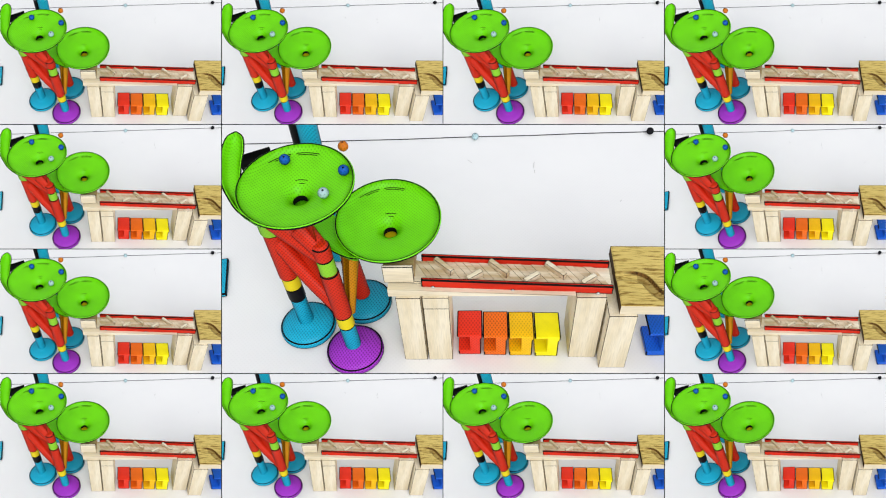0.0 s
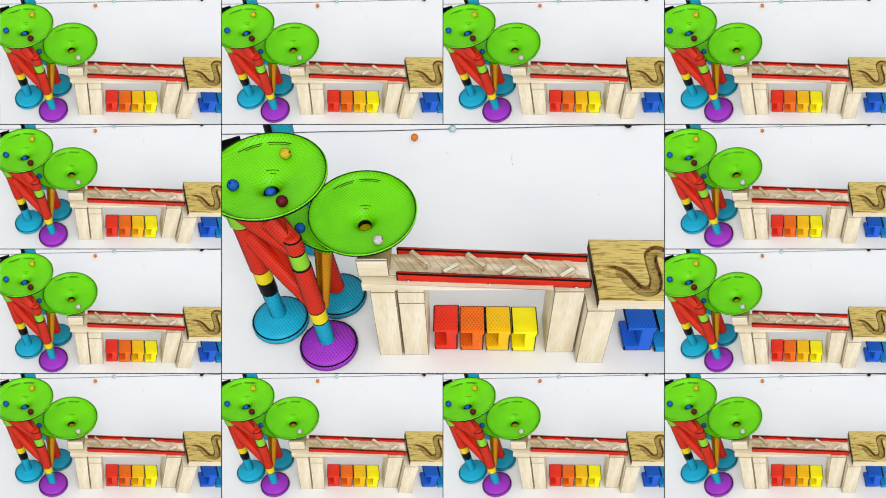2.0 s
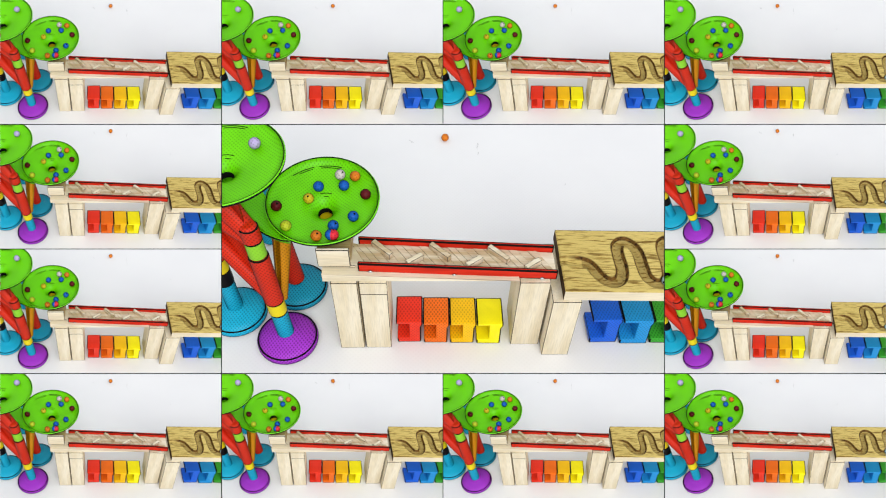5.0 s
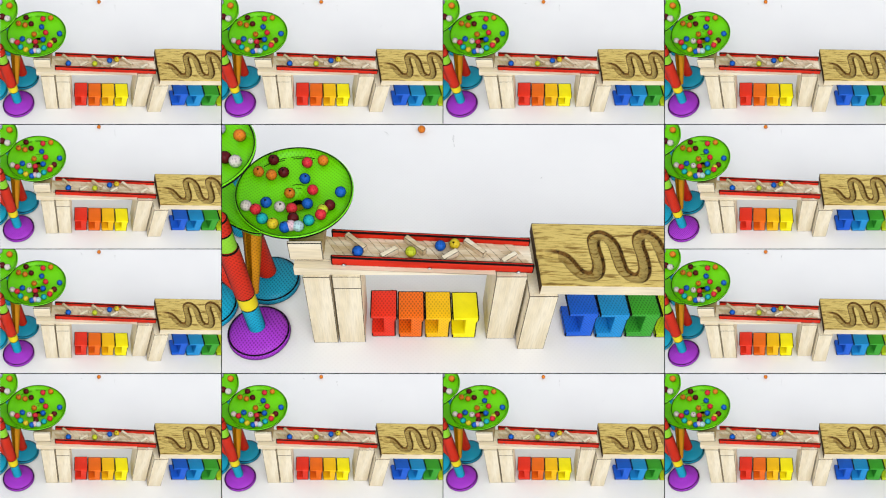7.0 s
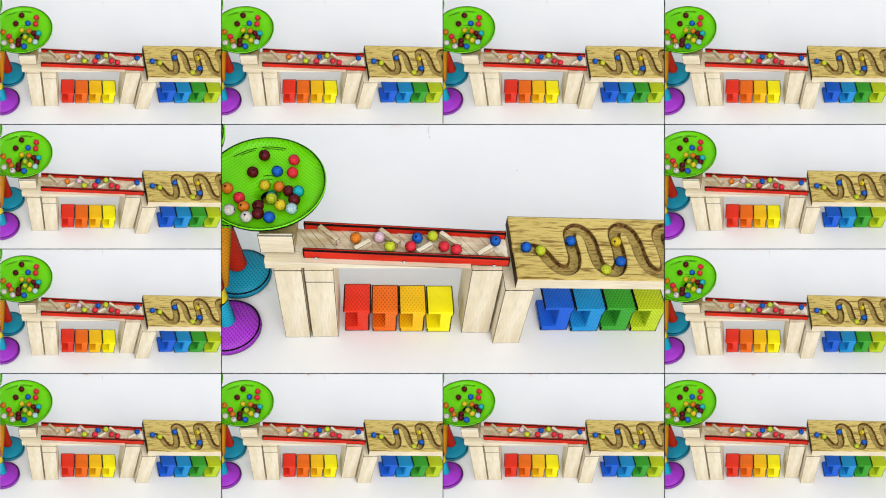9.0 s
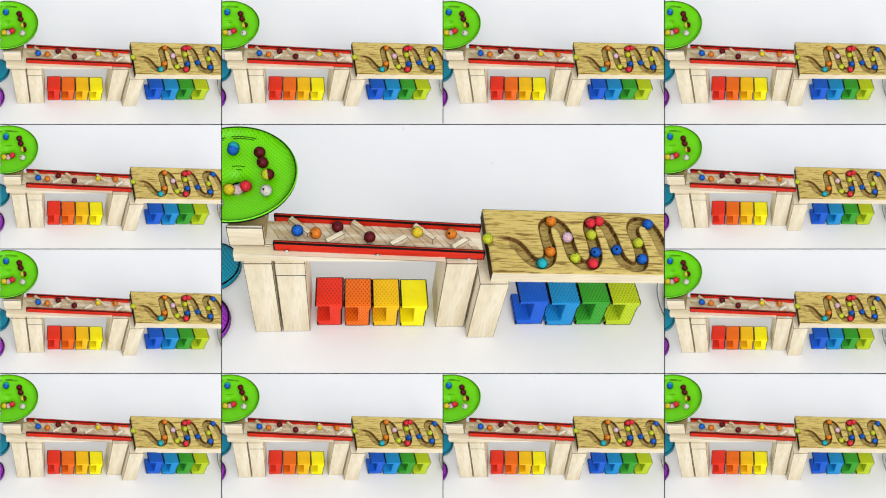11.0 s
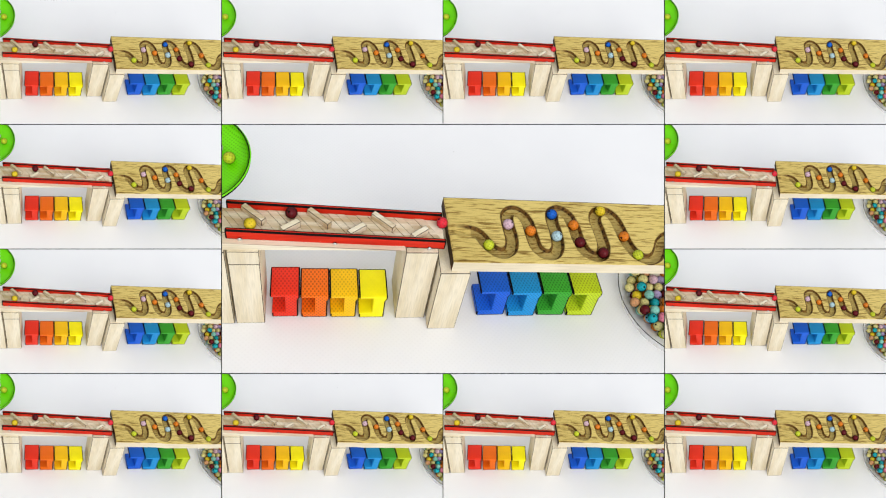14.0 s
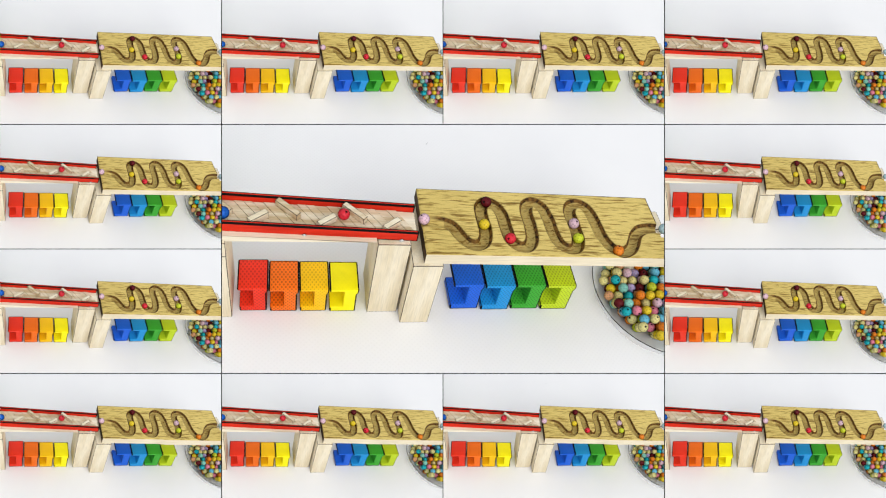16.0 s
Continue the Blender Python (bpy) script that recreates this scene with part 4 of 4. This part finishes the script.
    roll('orange', [(2.3, 'A', 0.055, 1.6), (2.62, 'A', 0.004, 0), (3, 'B', 0.064, -3.01), (3.5, 'B', 0.06119, 0.1981), (4, 'B', 0.05962, -0.2006), (6.5, 'B', 0.0579, -0.8069), (7, 'B', 0.06362, 1.03), (7.5, 'B', 0.03554, -0.1713), (8, 'B', 0.03718, 1.738), (8.24, 'B', 0.004, 0), (8.36, 'T', -0.03, 0.036), (9, 'T', 0.0667, 0.0343), (11.5, 'G', 0.2728, 0), (12, 'G', 0.3727, 0), (12.5, 'G', 0.48, 0), (13, 'G', 0.5872, 0), (13.5, 'G', 0.6508, 0)])
    roll('teal', [(2.5, 'A', 0.03227, 2.056), (3, 'A', 0.05963, -1.157), (3.5, 'A', 0.04544, 0.06316), (5.7, 'A', 0.05, 2.6), (6.2, 'A', 0.004, 0), (6.5, 'B', 0.06244, 1.948), (7, 'B', 0.05715, -2.274), (7.5, 'B', 0.02795, 2.875), (8, 'B', 0.04563, -1.536), (9, 'B', 0.04247, -0.2494), (11.5, 'B', 0.04635, -0.9482), (12.5, 'B', 0.0435, 0.04931), (14.1, 'B', 0.0544, 2.98), (16, 'B', 0.0544, 3.24)])
    roll('red', [(2.5, 'A', 0.03495, 1.238), (3, 'A', 0.04048, 0.7774), (3.5, 'A', 0.01289, -2.031), (3.7, 'A', 0.004, 0), (4, 'B', 0.064, -2.194), (6.5, 'B', 0.05657, -3.001), (7, 'B', 0.05496, -2.599), (7.16, 'B', 0.004, 0), (7.28, 'T', -0.03, 0.036), (7.5, 'T', 0.0032, 0.0282), (8, 'T', 0.0785, 0.0445), (8.5, 'T', 0.1219, 0.0227), (9, 'T', 0.1955, 0.0227), (11.5, 'G', 0.4783, 0), (12, 'G', 0.6046, 0)])
    roll('blue', [(2.5, 'A', 0.064, 0.8733), (3, 'A', 0.03038, -1.011), (3.2, 'A', 0.004, 0), (3.5, 'B', 0.064, 1.324), (4, 'B', 0.0565, -2.506), (6.5, 'B', 0.064, -2.662), (7, 'B', 0.05764, -1.695), (7.07, 'B', 0.004, 0), (7.19, 'T', -0.03, 0.036), (7.5, 'T', 0.0168, 0.0374), (8, 'T', 0.1113, 0.0237), (8.5, 'T', 0.1872, 0.0222), (9, 'G', 0.0242, 0), (11.5, 'G', 0.5941, 0)])
    roll('lilac', [(2.5, 'A', 0.06311, -0.08281), (3, 'A', 0.05228, 0.4245), (4, 'A', 0.04635, 0.6516), (11.2, 'A', 0.05, 2.6), (11.7, 'A', 0.004, 0), (12, 'B', 0.06126, 0.519), (13, 'B', 0.0589, 1.045), (14.1, 'B', 0.0544, 2.58), (16, 'B', 0.0544, 2.79)])
    roll('blue', [(3, 'A', 0.05069, -1.69), (3.5, 'A', 0.06376, -0.7517), (3.7, 'A', 0.004, 0), (4, 'B', 0.05303, -1.524), (6.5, 'B', 0.04393, -2.229), (7, 'B', 0.03885, -2.757), (7.5, 'B', 0.05688, -2.928), (7.55, 'B', 0.004, 0), (7.65, 'T', -0.03, 0.036), (8, 'T', 0.0225, 0.0237), (8.5, 'T', 0.0738, 0.0444), (9, 'T', 0.1454, 0.0392), (11.5, 'G', 0.4059, 0), (12, 'G', 0.5127, 0), (12.5, 'G', 0.6231, 0)])
    roll('maroon', [(3, 'A', 0.06259, -0.01372), (3.2, 'A', 0.05, 2.6), (3.7, 'A', 0.004, 0), (4, 'B', 0.06392, 1.872), (6.5, 'B', 0.05715, 2.318), (7, 'B', 0.064, 2.116), (7.5, 'B', 0.04122, -3.083), (8, 'B', 0.03084, -2.618), (8.5, 'B', 0.02445, -2.26), (9, 'B', 0.03338, -1.782), (12.5, 'B', 0.04213, -0.7239), (13, 'B', 0.05, 3.0), (13.5, 'B', 0.05353, -0.8158), (15.1, 'B', 0.0544, 2.98), (16, 'B', 0.0544, 3.24)])
    roll('maroon', [(3, 'A', 0.04826, -0.659), (3.5, 'A', 0.028, -2.334), (4, 'A', 0.01155, 0.8148), (5.7, 'A', 0.05, 2.6), (6.2, 'A', 0.004, 0), (6.5, 'B', 0.04453, 0.7492), (7, 'B', 0.04112, 2.042), (7.5, 'B', 0.04952, 2.568), (8, 'B', 0.05863, 2.288), (8.5, 'B', 0.05776, 1.91), (9, 'B', 0.0487, 1.704), (12, 'B', 0.04496, 0.5814), (12.5, 'B', 0.052, 2.9), (13, 'B', 0.053, 2.95), (13.6, 'B', 0.0544, 2.98), (16, 'B', 0.0544, 3.24)])
    roll('orange', [(3, 'A', 0.04799, -0.05596), (3.5, 'A', 0.05663, 1.32), (3.7, 'A', 0.004, 0), (4, 'B', 0.0581, -2.974), (6.5, 'B', 0.06098, -2.742), (7, 'B', 0.06122, 2.549), (7.5, 'B', 0.0439, -0.5363), (8, 'B', 0.04907, 2.97), (8.5, 'B', 0.04304, 0.3226), (9, 'B', 0.04313, -2.16), (9.65, 'B', 0.004, 0), (9.77, 'T', -0.03, 0.036), (11.5, 'G', 0.0598, 0), (12, 'G', 0.1865, 0), (12.5, 'G', 0.2911, 0), (13, 'G', 0.3915, 0), (13.5, 'G', 0.4972, 0), (14, 'G', 0.6108, 0), (14.5, 'G', 0.7158, 0)])
    roll('yellow', [(3.5, 'A', 0.03187, -1.757), (4, 'A', 0.01178, 2.345), (5.7, 'A', 0.05, 2.6), (6.2, 'A', 0.004, 0), (6.5, 'B', 0.06303, 1.193), (7, 'B', 0.05617, -1.99), (7.5, 'B', 0.05313, -1.229), (8, 'B', 0.03133, -0.9469), (8.5, 'B', 0.03802, -2.124), (9, 'B', 0.03828, -1.003), (9.49, 'B', 0.004, 0), (9.61, 'T', -0.03, 0.036), (11.5, 'T', 0.2542, 0.0403), (12, 'G', 0.1623, 0), (12.5, 'G', 0.2493, 0), (13, 'G', 0.35, 0), (13.5, 'G', 0.4515, 0), (14, 'G', 0.5535, 0), (14.5, 'G', 0.6588, 0)])
    roll('lime', [(3.5, 'A', 0.03123, -0.8812), (5.5, 'B', 0.03, 1), (5.98, 'B', 0.004, 0), (6.1, 'T', -0.03, 0.036), (6.5, 'T', 0.0293, 0.0293), (7, 'T', 0.1036, 0.0253), (7.5, 'T', 0.1826, 0.0242), (8, 'T', 0.2646, 0.0391), (8.5, 'G', 0.1689, 0), (9, 'G', 0.2613, 0)])
    roll('orange', [(4, 'A', 0.05625, -1.053), (5.7, 'A', 0.05, 2.6), (6.2, 'A', 0.004, 0), (6.5, 'B', 0.02255, 2.908), (7, 'B', 0.01403, 2.341), (7.5, 'B', 0.02591, -2.47), (8, 'B', 0.01795, -2.808), (8.5, 'B', 0.02235, 2.71), (9, 'B', 0.04762, -2.981), (10.34, 'B', 0.004, 0), (10.46, 'T', -0.03, 0.036), (11.5, 'T', 0.1259, 0.0225), (12, 'T', 0.216, 0.0238), (12.5, 'G', 0.0851, 0), (13, 'G', 0.1951, 0), (13.5, 'G', 0.2981, 0), (14, 'G', 0.398, 0), (14.5, 'G', 0.4957, 0), (15, 'G', 0.6138, 0), (15.5, 'G', 0.7347, 0)])
    roll('teal', [(5.3, 'A', 0.055, 2.4), (6.1, 'A', 0.004, 0), (6.5, 'B', 0.06282, 0.8594), (7, 'B', 0.04985, -1.129), (7.5, 'B', 0.06242, 1.084), (8, 'B', 0.02393, 1.016), (8.5, 'B', 0.03836, 2.208), (9.01, 'B', 0.004, 0), (9.13, 'T', -0.03, 0.036), (11.5, 'G', 0.1936, 0), (12, 'G', 0.2981, 0), (12.5, 'G', 0.4028, 0), (13, 'G', 0.5111, 0), (13.5, 'G', 0.6231, 0)])
    roll('red', [(5.3, 'A', 0.055, 2.4), (6.1, 'A', 0.004, 0), (6.5, 'B', 0.05434, 1.675), (7, 'B', 0.05342, 1.353), (7.5, 'B', 0.04103, 2.256), (7.55, 'B', 0.004, 0), (7.59, 'T', -0.03, 0.036), (8, 'T', 0.0524, 0.0248), (8.5, 'T', 0.1065, 0.0282), (9, 'T', 0.1794, 0.0269), (11.5, 'G', 0.4634, 0), (12, 'G', 0.5838, 0)])
    roll('red', [(5.3, 'A', 0.055, 2.4), (6.1, 'A', 0.004, 0), (6.5, 'B', 0.06163, 0.3728), (7, 'B', 0.02366, 0.4549), (7.5, 'B', 0.02548, 1.256), (7.77, 'B', 0.004, 0), (7.89, 'T', -0.03, 0.036), (8.5, 'T', 0.0618, 0.0417), (9, 'T', 0.1366, 0.0244), (11.5, 'G', 0.381, 0), (12, 'G', 0.4941, 0), (12.5, 'G', 0.5999, 0)])
    roll('red', [(5.3, 'A', 0.055, 2.4), (6.1, 'A', 0.004, 0), (6.5, 'B', 0.04191, 2.941), (7, 'B', 0.01969, -1.759), (7.5, 'B', 0.05364, -1.857), (8, 'B', 0.04161, -0.2793), (8.5, 'B', 0.04393, -0.2437), (9, 'B', 0.03798, 0.594), (11.5, 'B', 0.03547, 0.4724), (13, 'B', 0.03914, -0.4321), (13.5, 'B', 0.06106, -0.5354), (14.5, 'B', 0.06152, -0.3045), (16.1, 'B', 0.0544, 2.98), (16.14, 'B', 0.0544, 3.24)])
    roll('lime', [(5.3, 'A', 0.055, 2.4), (6.1, 'A', 0.004, 0), (6.5, 'B', 0.03023, -2.882), (6.77, 'B', 0.004, 0), (6.89, 'T', -0.03, 0.036), (7.5, 'T', 0.0617, 0.0271), (8, 'T', 0.1273, 0.0222), (8.5, 'T', 0.2058, 0.023), (9, 'G', 0.0439, 0), (11.5, 'G', 0.6247, 0)])
    roll('maroon', [(5.3, 'A', 0.055, 2.4), (6.1, 'A', 0.004, 0), (6.5, 'B', 0.05141, -1.454), (7, 'B', 0.04034, -1.548), (7.5, 'B', 0.05873, -0.9614), (8, 'B', 0.05823, -1.267), (9.9, 'B', 0.004, 0), (10.02, 'T', -0.03, 0.036), (11.5, 'T', 0.1927, 0.0222), (12, 'G', 0.0226, 0), (12.5, 'G', 0.1722, 0), (13, 'G', 0.2676, 0), (13.5, 'G', 0.3696, 0), (14, 'G', 0.4723, 0), (14.5, 'G', 0.5806, 0), (15, 'G', 0.705, 0)])
    roll('orange', [(5.3, 'A', 0.055, 2.4), (6.1, 'A', 0.004, 0), (6.5, 'B', 0.04579, -1.156), (7, 'B', 0.04601, 2.401), (7.5, 'B', 0.0418, -1.739), (8, 'B', 0.03539, -2.019), (8.5, 'B', 0.02276, -0.03496), (9, 'B', 0.01552, 0.315), (10.86, 'B', 0.004, 0), (10.98, 'T', -0.03, 0.036), (11.5, 'T', 0.0486, 0.0225), (12, 'T', 0.1379, 0.0307), (12.5, 'T', 0.2025, 0.0243), (13, 'G', 0.0598, 0), (13.5, 'G', 0.1416, 0), (14, 'G', 0.2219, 0), (14.5, 'G', 0.3358, 0), (15, 'G', 0.4361, 0), (15.5, 'G', 0.547, 0), (16, 'G', 0.6539, 0)])
    roll('white', [(5.8, 'A', 0.055, 2.4), (6.6, 'A', 0.004, 0), (7, 'B', 0.064, -2.758), (7.5, 'B', 0.06265, 0.6575), (8, 'B', 0.06026, -2.454), (9, 'B', 0.05908, -2.308), (10.8, 'B', 0.0472, 3.14), (16, 'B', 0.0472, 3.42)])
    roll('light_blue', [(5.8, 'A', 0.055, 2.4), (6.6, 'A', 0.004, 0), (7, 'B', 0.05607, -1.409), (7.5, 'B', 0.06327, 1.816), (8, 'B', 0.0501, -1.056), (8.5, 'B', 0.06119, 2.224), (9, 'B', 0.05314, -0.849), (11.12, 'B', 0.004, 0), (11.24, 'T', -0.03, 0.036), (11.5, 'T', 0.0097, 0.0346), (12, 'T', 0.1493, 0.0443), (12.5, 'T', 0.228, 0.0445), (13, 'G', 0.1204, 0), (13.5, 'G', 0.2016, 0), (14, 'G', 0.3095, 0), (14.5, 'G', 0.4075, 0), (15, 'G', 0.5176, 0), (15.5, 'G', 0.6247, 0), (16, 'G', 0.7565, 0)])
    roll('yellow', [(6.3, 'A', 0.055, 2.4), (7.1, 'A', 0.004, 0), (7.5, 'B', 0.04301, 1.545), (8, 'B', 0.03299, 2.898), (8.5, 'B', 0.02641, 0.8448), (9, 'B', 0.01184, 1.99), (11.5, 'B', 0.01899, 1.741), (12, 'B', 0.02183, -0.02886), (13.5, 'B', 0.04423, 0.3604), (15.2, 'B', 0.0508, 3.06), (16, 'B', 0.0508, 3.33)])
    roll('lime', [(6.3, 'A', 0.055, 2.4), (7.1, 'A', 0.004, 0), (7.5, 'B', 0.03004, -1.293), (7.55, 'B', 0.004, 0), (7.66, 'T', -0.03, 0.036), (8, 'T', 0.0216, 0.0378), (8.5, 'T', 0.0943, 0.0411), (9, 'T', 0.1655, 0.0437), (11.5, 'G', 0.439, 0), (12, 'G', 0.5426, 0), (12.5, 'G', 0.6464, 0)])
    roll('red', [(6.5, 'A', 0.05986, 0.3702), (6.7, 'A', 0.004, 0), (7, 'B', 0.05063, -0.7862), (7.5, 'B', 0.064, -2.708), (8, 'B', 0.03446, 2.172), (8.5, 'B', 0.04371, -2.525), (9, 'B', 0.0377, -2.554), (11.96, 'B', 0.004, 0), (12.08, 'T', -0.03, 0.036), (12.5, 'T', 0.0335, 0.0222), (13, 'T', 0.0972, 0.0327), (13.5, 'T', 0.1737, 0.033), (14, 'T', 0.2635, 0.0412), (14.5, 'G', 0.1204, 0), (15, 'G', 0.1217, 0), (15.5, 'G', 0.1498, 0), (16, 'G', 0.2481, 0)])
    roll('blue', [(6.5, 'A', 0.04917, 0.9821), (6.7, 'A', 0.004, 0), (7, 'B', 0.05903, 0.005558), (7.5, 'B', 0.0633, 1.497), (8, 'B', 0.05661, -1.744), (8.5, 'B', 0.0365, -2.921), (9, 'B', 0.0545, -1.405), (10.48, 'B', 0.004, 0), (10.6, 'T', -0.03, 0.036), (11.5, 'T', 0.1049, 0.0261), (12, 'T', 0.19, 0.0222), (12.5, 'G', 0.0373, 0), (13, 'G', 0.1498, 0), (13.5, 'G', 0.2394, 0), (14, 'G', 0.3485, 0), (14.5, 'G', 0.4465, 0), (15, 'G', 0.5644, 0), (15.5, 'G', 0.6697, 0)])
    roll('blue', [(6.5, 'A', 0.04357, -0.5312), (6.7, 'A', 0.004, 0), (7, 'B', 0.01924, -0.6069), (7.5, 'B', 0.00571, -1.119), (8, 'B', 0.0518, 0.1524), (8.5, 'B', 0.05834, 1.569), (9, 'B', 0.02783, 1.15), (11.5, 'B', 0.04578, -1.267), (12, 'B', 0.05208, -0.4367), (12.5, 'B', 0.0344, 0.3412), (13, 'B', 0.04501, 0.5341), (15.43, 'B', 0.004, 0), (15.55, 'T', -0.03, 0.036), (16, 'T', 0.0371, 0.0253)])
    roll('orange', [(6.5, 'A', 0.06291, -0.1349), (7, 'A', 0.0595, 0.4273), (7.7, 'A', 0.05, 2.6), (8.2, 'A', 0.004, 0), (8.5, 'B', 0.06011, 0.2011), (8.87, 'B', 0.004, 0), (8.99, 'T', -0.03, 0.036), (11.5, 'G', 0.2219, 0), (12, 'G', 0.3253, 0), (12.5, 'G', 0.4404, 0), (13, 'G', 0.547, 0), (13.5, 'G', 0.6413, 0)])
    roll('lime', [(6.53, 'A', 0.03, 2), (7.23, 'B', 0.03, 1), (7.81, 'B', 0.004, 0), (7.93, 'T', -0.03, 0.036), (8.5, 'T', 0.0548, 0.0226), (9, 'T', 0.1099, 0.0228), (11.5, 'G', 0.3526, 0), (12, 'G', 0.4587, 0), (12.5, 'G', 0.5716, 0), (13, 'G', 0.6666, 0)])
    roll('pink', [(6.69, 'A', 0.03, 2), (7.39, 'B', 0.03, 1), (7.97, 'B', 0.004, 0), (8.09, 'T', -0.03, 0.036), (8.5, 'T', 0.0316, 0.0238), (9, 'T', 0.0965, 0.0374), (11.5, 'G', 0.3112, 0), (12, 'G', 0.4202, 0), (12.5, 'G', 0.5254, 0), (13, 'G', 0.6279, 0)])
    roll('red', [(6.8, 'A', 0.055, 2.4), (7.6, 'A', 0.004, 0), (8, 'B', 0.05916, 0.5241), (8.5, 'B', 0.05898, -2.751), (9, 'B', 0.0518, 0.8965), (11.5, 'B', 0.04147, 0.1115), (13, 'B', 0.03189, 0.1721), (14.27, 'B', 0.004, 0), (14.39, 'T', -0.03, 0.036), (15, 'T', 0.0616, 0.0222), (15.5, 'T', 0.0972, 0.0356), (16, 'T', 0.1749, 0.034)])
    roll('maroon', [(6.8, 'A', 0.055, 2.4), (7.6, 'A', 0.004, 0), (8, 'B', 0.02764, -1.447), (8.5, 'B', 0.05078, -1.837), (9, 'B', 0.04777, -1.682), (10.5, 'B', 0.04, 2.9), (16, 'B', 0.04, 3.15)])
    roll('maroon', [(7, 'A', 0.04285, -0.1916), (7.2, 'A', 0.05, 2.6), (7.7, 'A', 0.004, 0), (8, 'B', 0.05417, 0.816), (8.5, 'B', 0.04582, 1.144), (9, 'B', 0.02997, 2.278), (13, 'B', 0.004, 0), (13.12, 'T', -0.03, 0.036), (13.5, 'T', 0.0273, 0.0246), (14, 'T', 0.0764, 0.043), (14.5, 'T', 0.1629, 0.0445), (15, 'T', 0.2352, 0.044), (15.5, 'G', 0.1114, 0), (16, 'G', 0.1764, 0)])
    roll('white', [(7, 'A', 0.05814, -0.297), (8, 'A', 0.05, 2.6), (10.3, 'A', 0.0472, 2.74), (16, 'A', 0.0472, 2.97)])
    roll('lime', [(7.8, 'A', 0.055, 2.4), (8.6, 'A', 0.004, 0), (9, 'B', 0.01762, -1.138), (9.42, 'B', 0.004, 0), (9.54, 'T', -0.03, 0.036), (11.5, 'G', 0.1066, 0), (12, 'G', 0.2187, 0), (12.5, 'G', 0.3237, 0), (13, 'G', 0.4314, 0), (13.5, 'G', 0.5377, 0), (14, 'G', 0.6448, 0)])
    roll('pink', [(9.88, 'A', 0.03, 2), (10.58, 'B', 0.03, 1), (11.16, 'B', 0.004, 0), (11.28, 'T', -0.03, 0.036), (12, 'T', 0.0785, 0.0445), (12.5, 'T', 0.1448, 0.0394), (13, 'T', 0.2276, 0.0445), (13.5, 'G', 0.1066, 0), (14, 'G', 0.1462, 0), (14.5, 'G', 0.1922, 0), (15, 'G', 0.3046, 0), (15.5, 'G', 0.4012, 0), (16, 'G', 0.5111, 0)])
    roll('yellow', [(10.3, 'A', 0.055, 2.4), (11.1, 'A', 0.004, 0), (11.5, 'B', 0.05692, -0.8307), (12.5, 'B', 0.05321, -0.5047), (13.48, 'B', 0.004, 0), (13.6, 'T', -0.03, 0.036), (14, 'T', 0.0297, 0.0222), (14.5, 'T', 0.0934, 0.0397), (15, 'T', 0.1691, 0.0402), (15.5, 'T', 0.2583, 0.0405), (16, 'G', 0.1323, 0)])
    roll('orange', [(10.3, 'A', 0.055, 2.4), (11.1, 'A', 0.004, 0), (11.5, 'B', 0.06022, 1.135), (12.5, 'B', 0.05945, 1.364), (13.7, 'B', 0.0508, 2.66), (16, 'B', 0.0508, 2.88)])
    roll('lime', [(10.45, 'A', 0.03, 2), (11.15, 'B', 0.03, 1), (11.73, 'B', 0.004, 0), (11.85, 'T', -0.03, 0.036), (12.5, 'T', 0.0679, 0.0358), (13, 'T', 0.126, 0.0222), (13.5, 'T', 0.2083, 0.0229), (14, 'G', 0.0678, 0), (14.5, 'G', 0.1751, 0), (15, 'G', 0.2728, 0), (15.5, 'G', 0.3744, 0), (16, 'G', 0.4853, 0)])
    roll('pink', [(12.63, 'A', 0.03, 2), (13.33, 'B', 0.03, 1), (13.91, 'B', 0.004, 0), (14.03, 'T', -0.03, 0.036), (14.5, 'T', 0.0401, 0.0222), (15, 'T', 0.1016, 0.0291), (15.5, 'T', 0.1775, 0.0314), (16, 'G', 0.0088, 0)])
    roll('lime', [(12.8, 'A', 0.055, 2.4), (13.6, 'A', 0.004, 0), (14, 'B', 0.05071, 0.05402), (15.9, 'B', 0.0436, 3.22), (16, 'B', 0.0436, 3.51)])

motions()
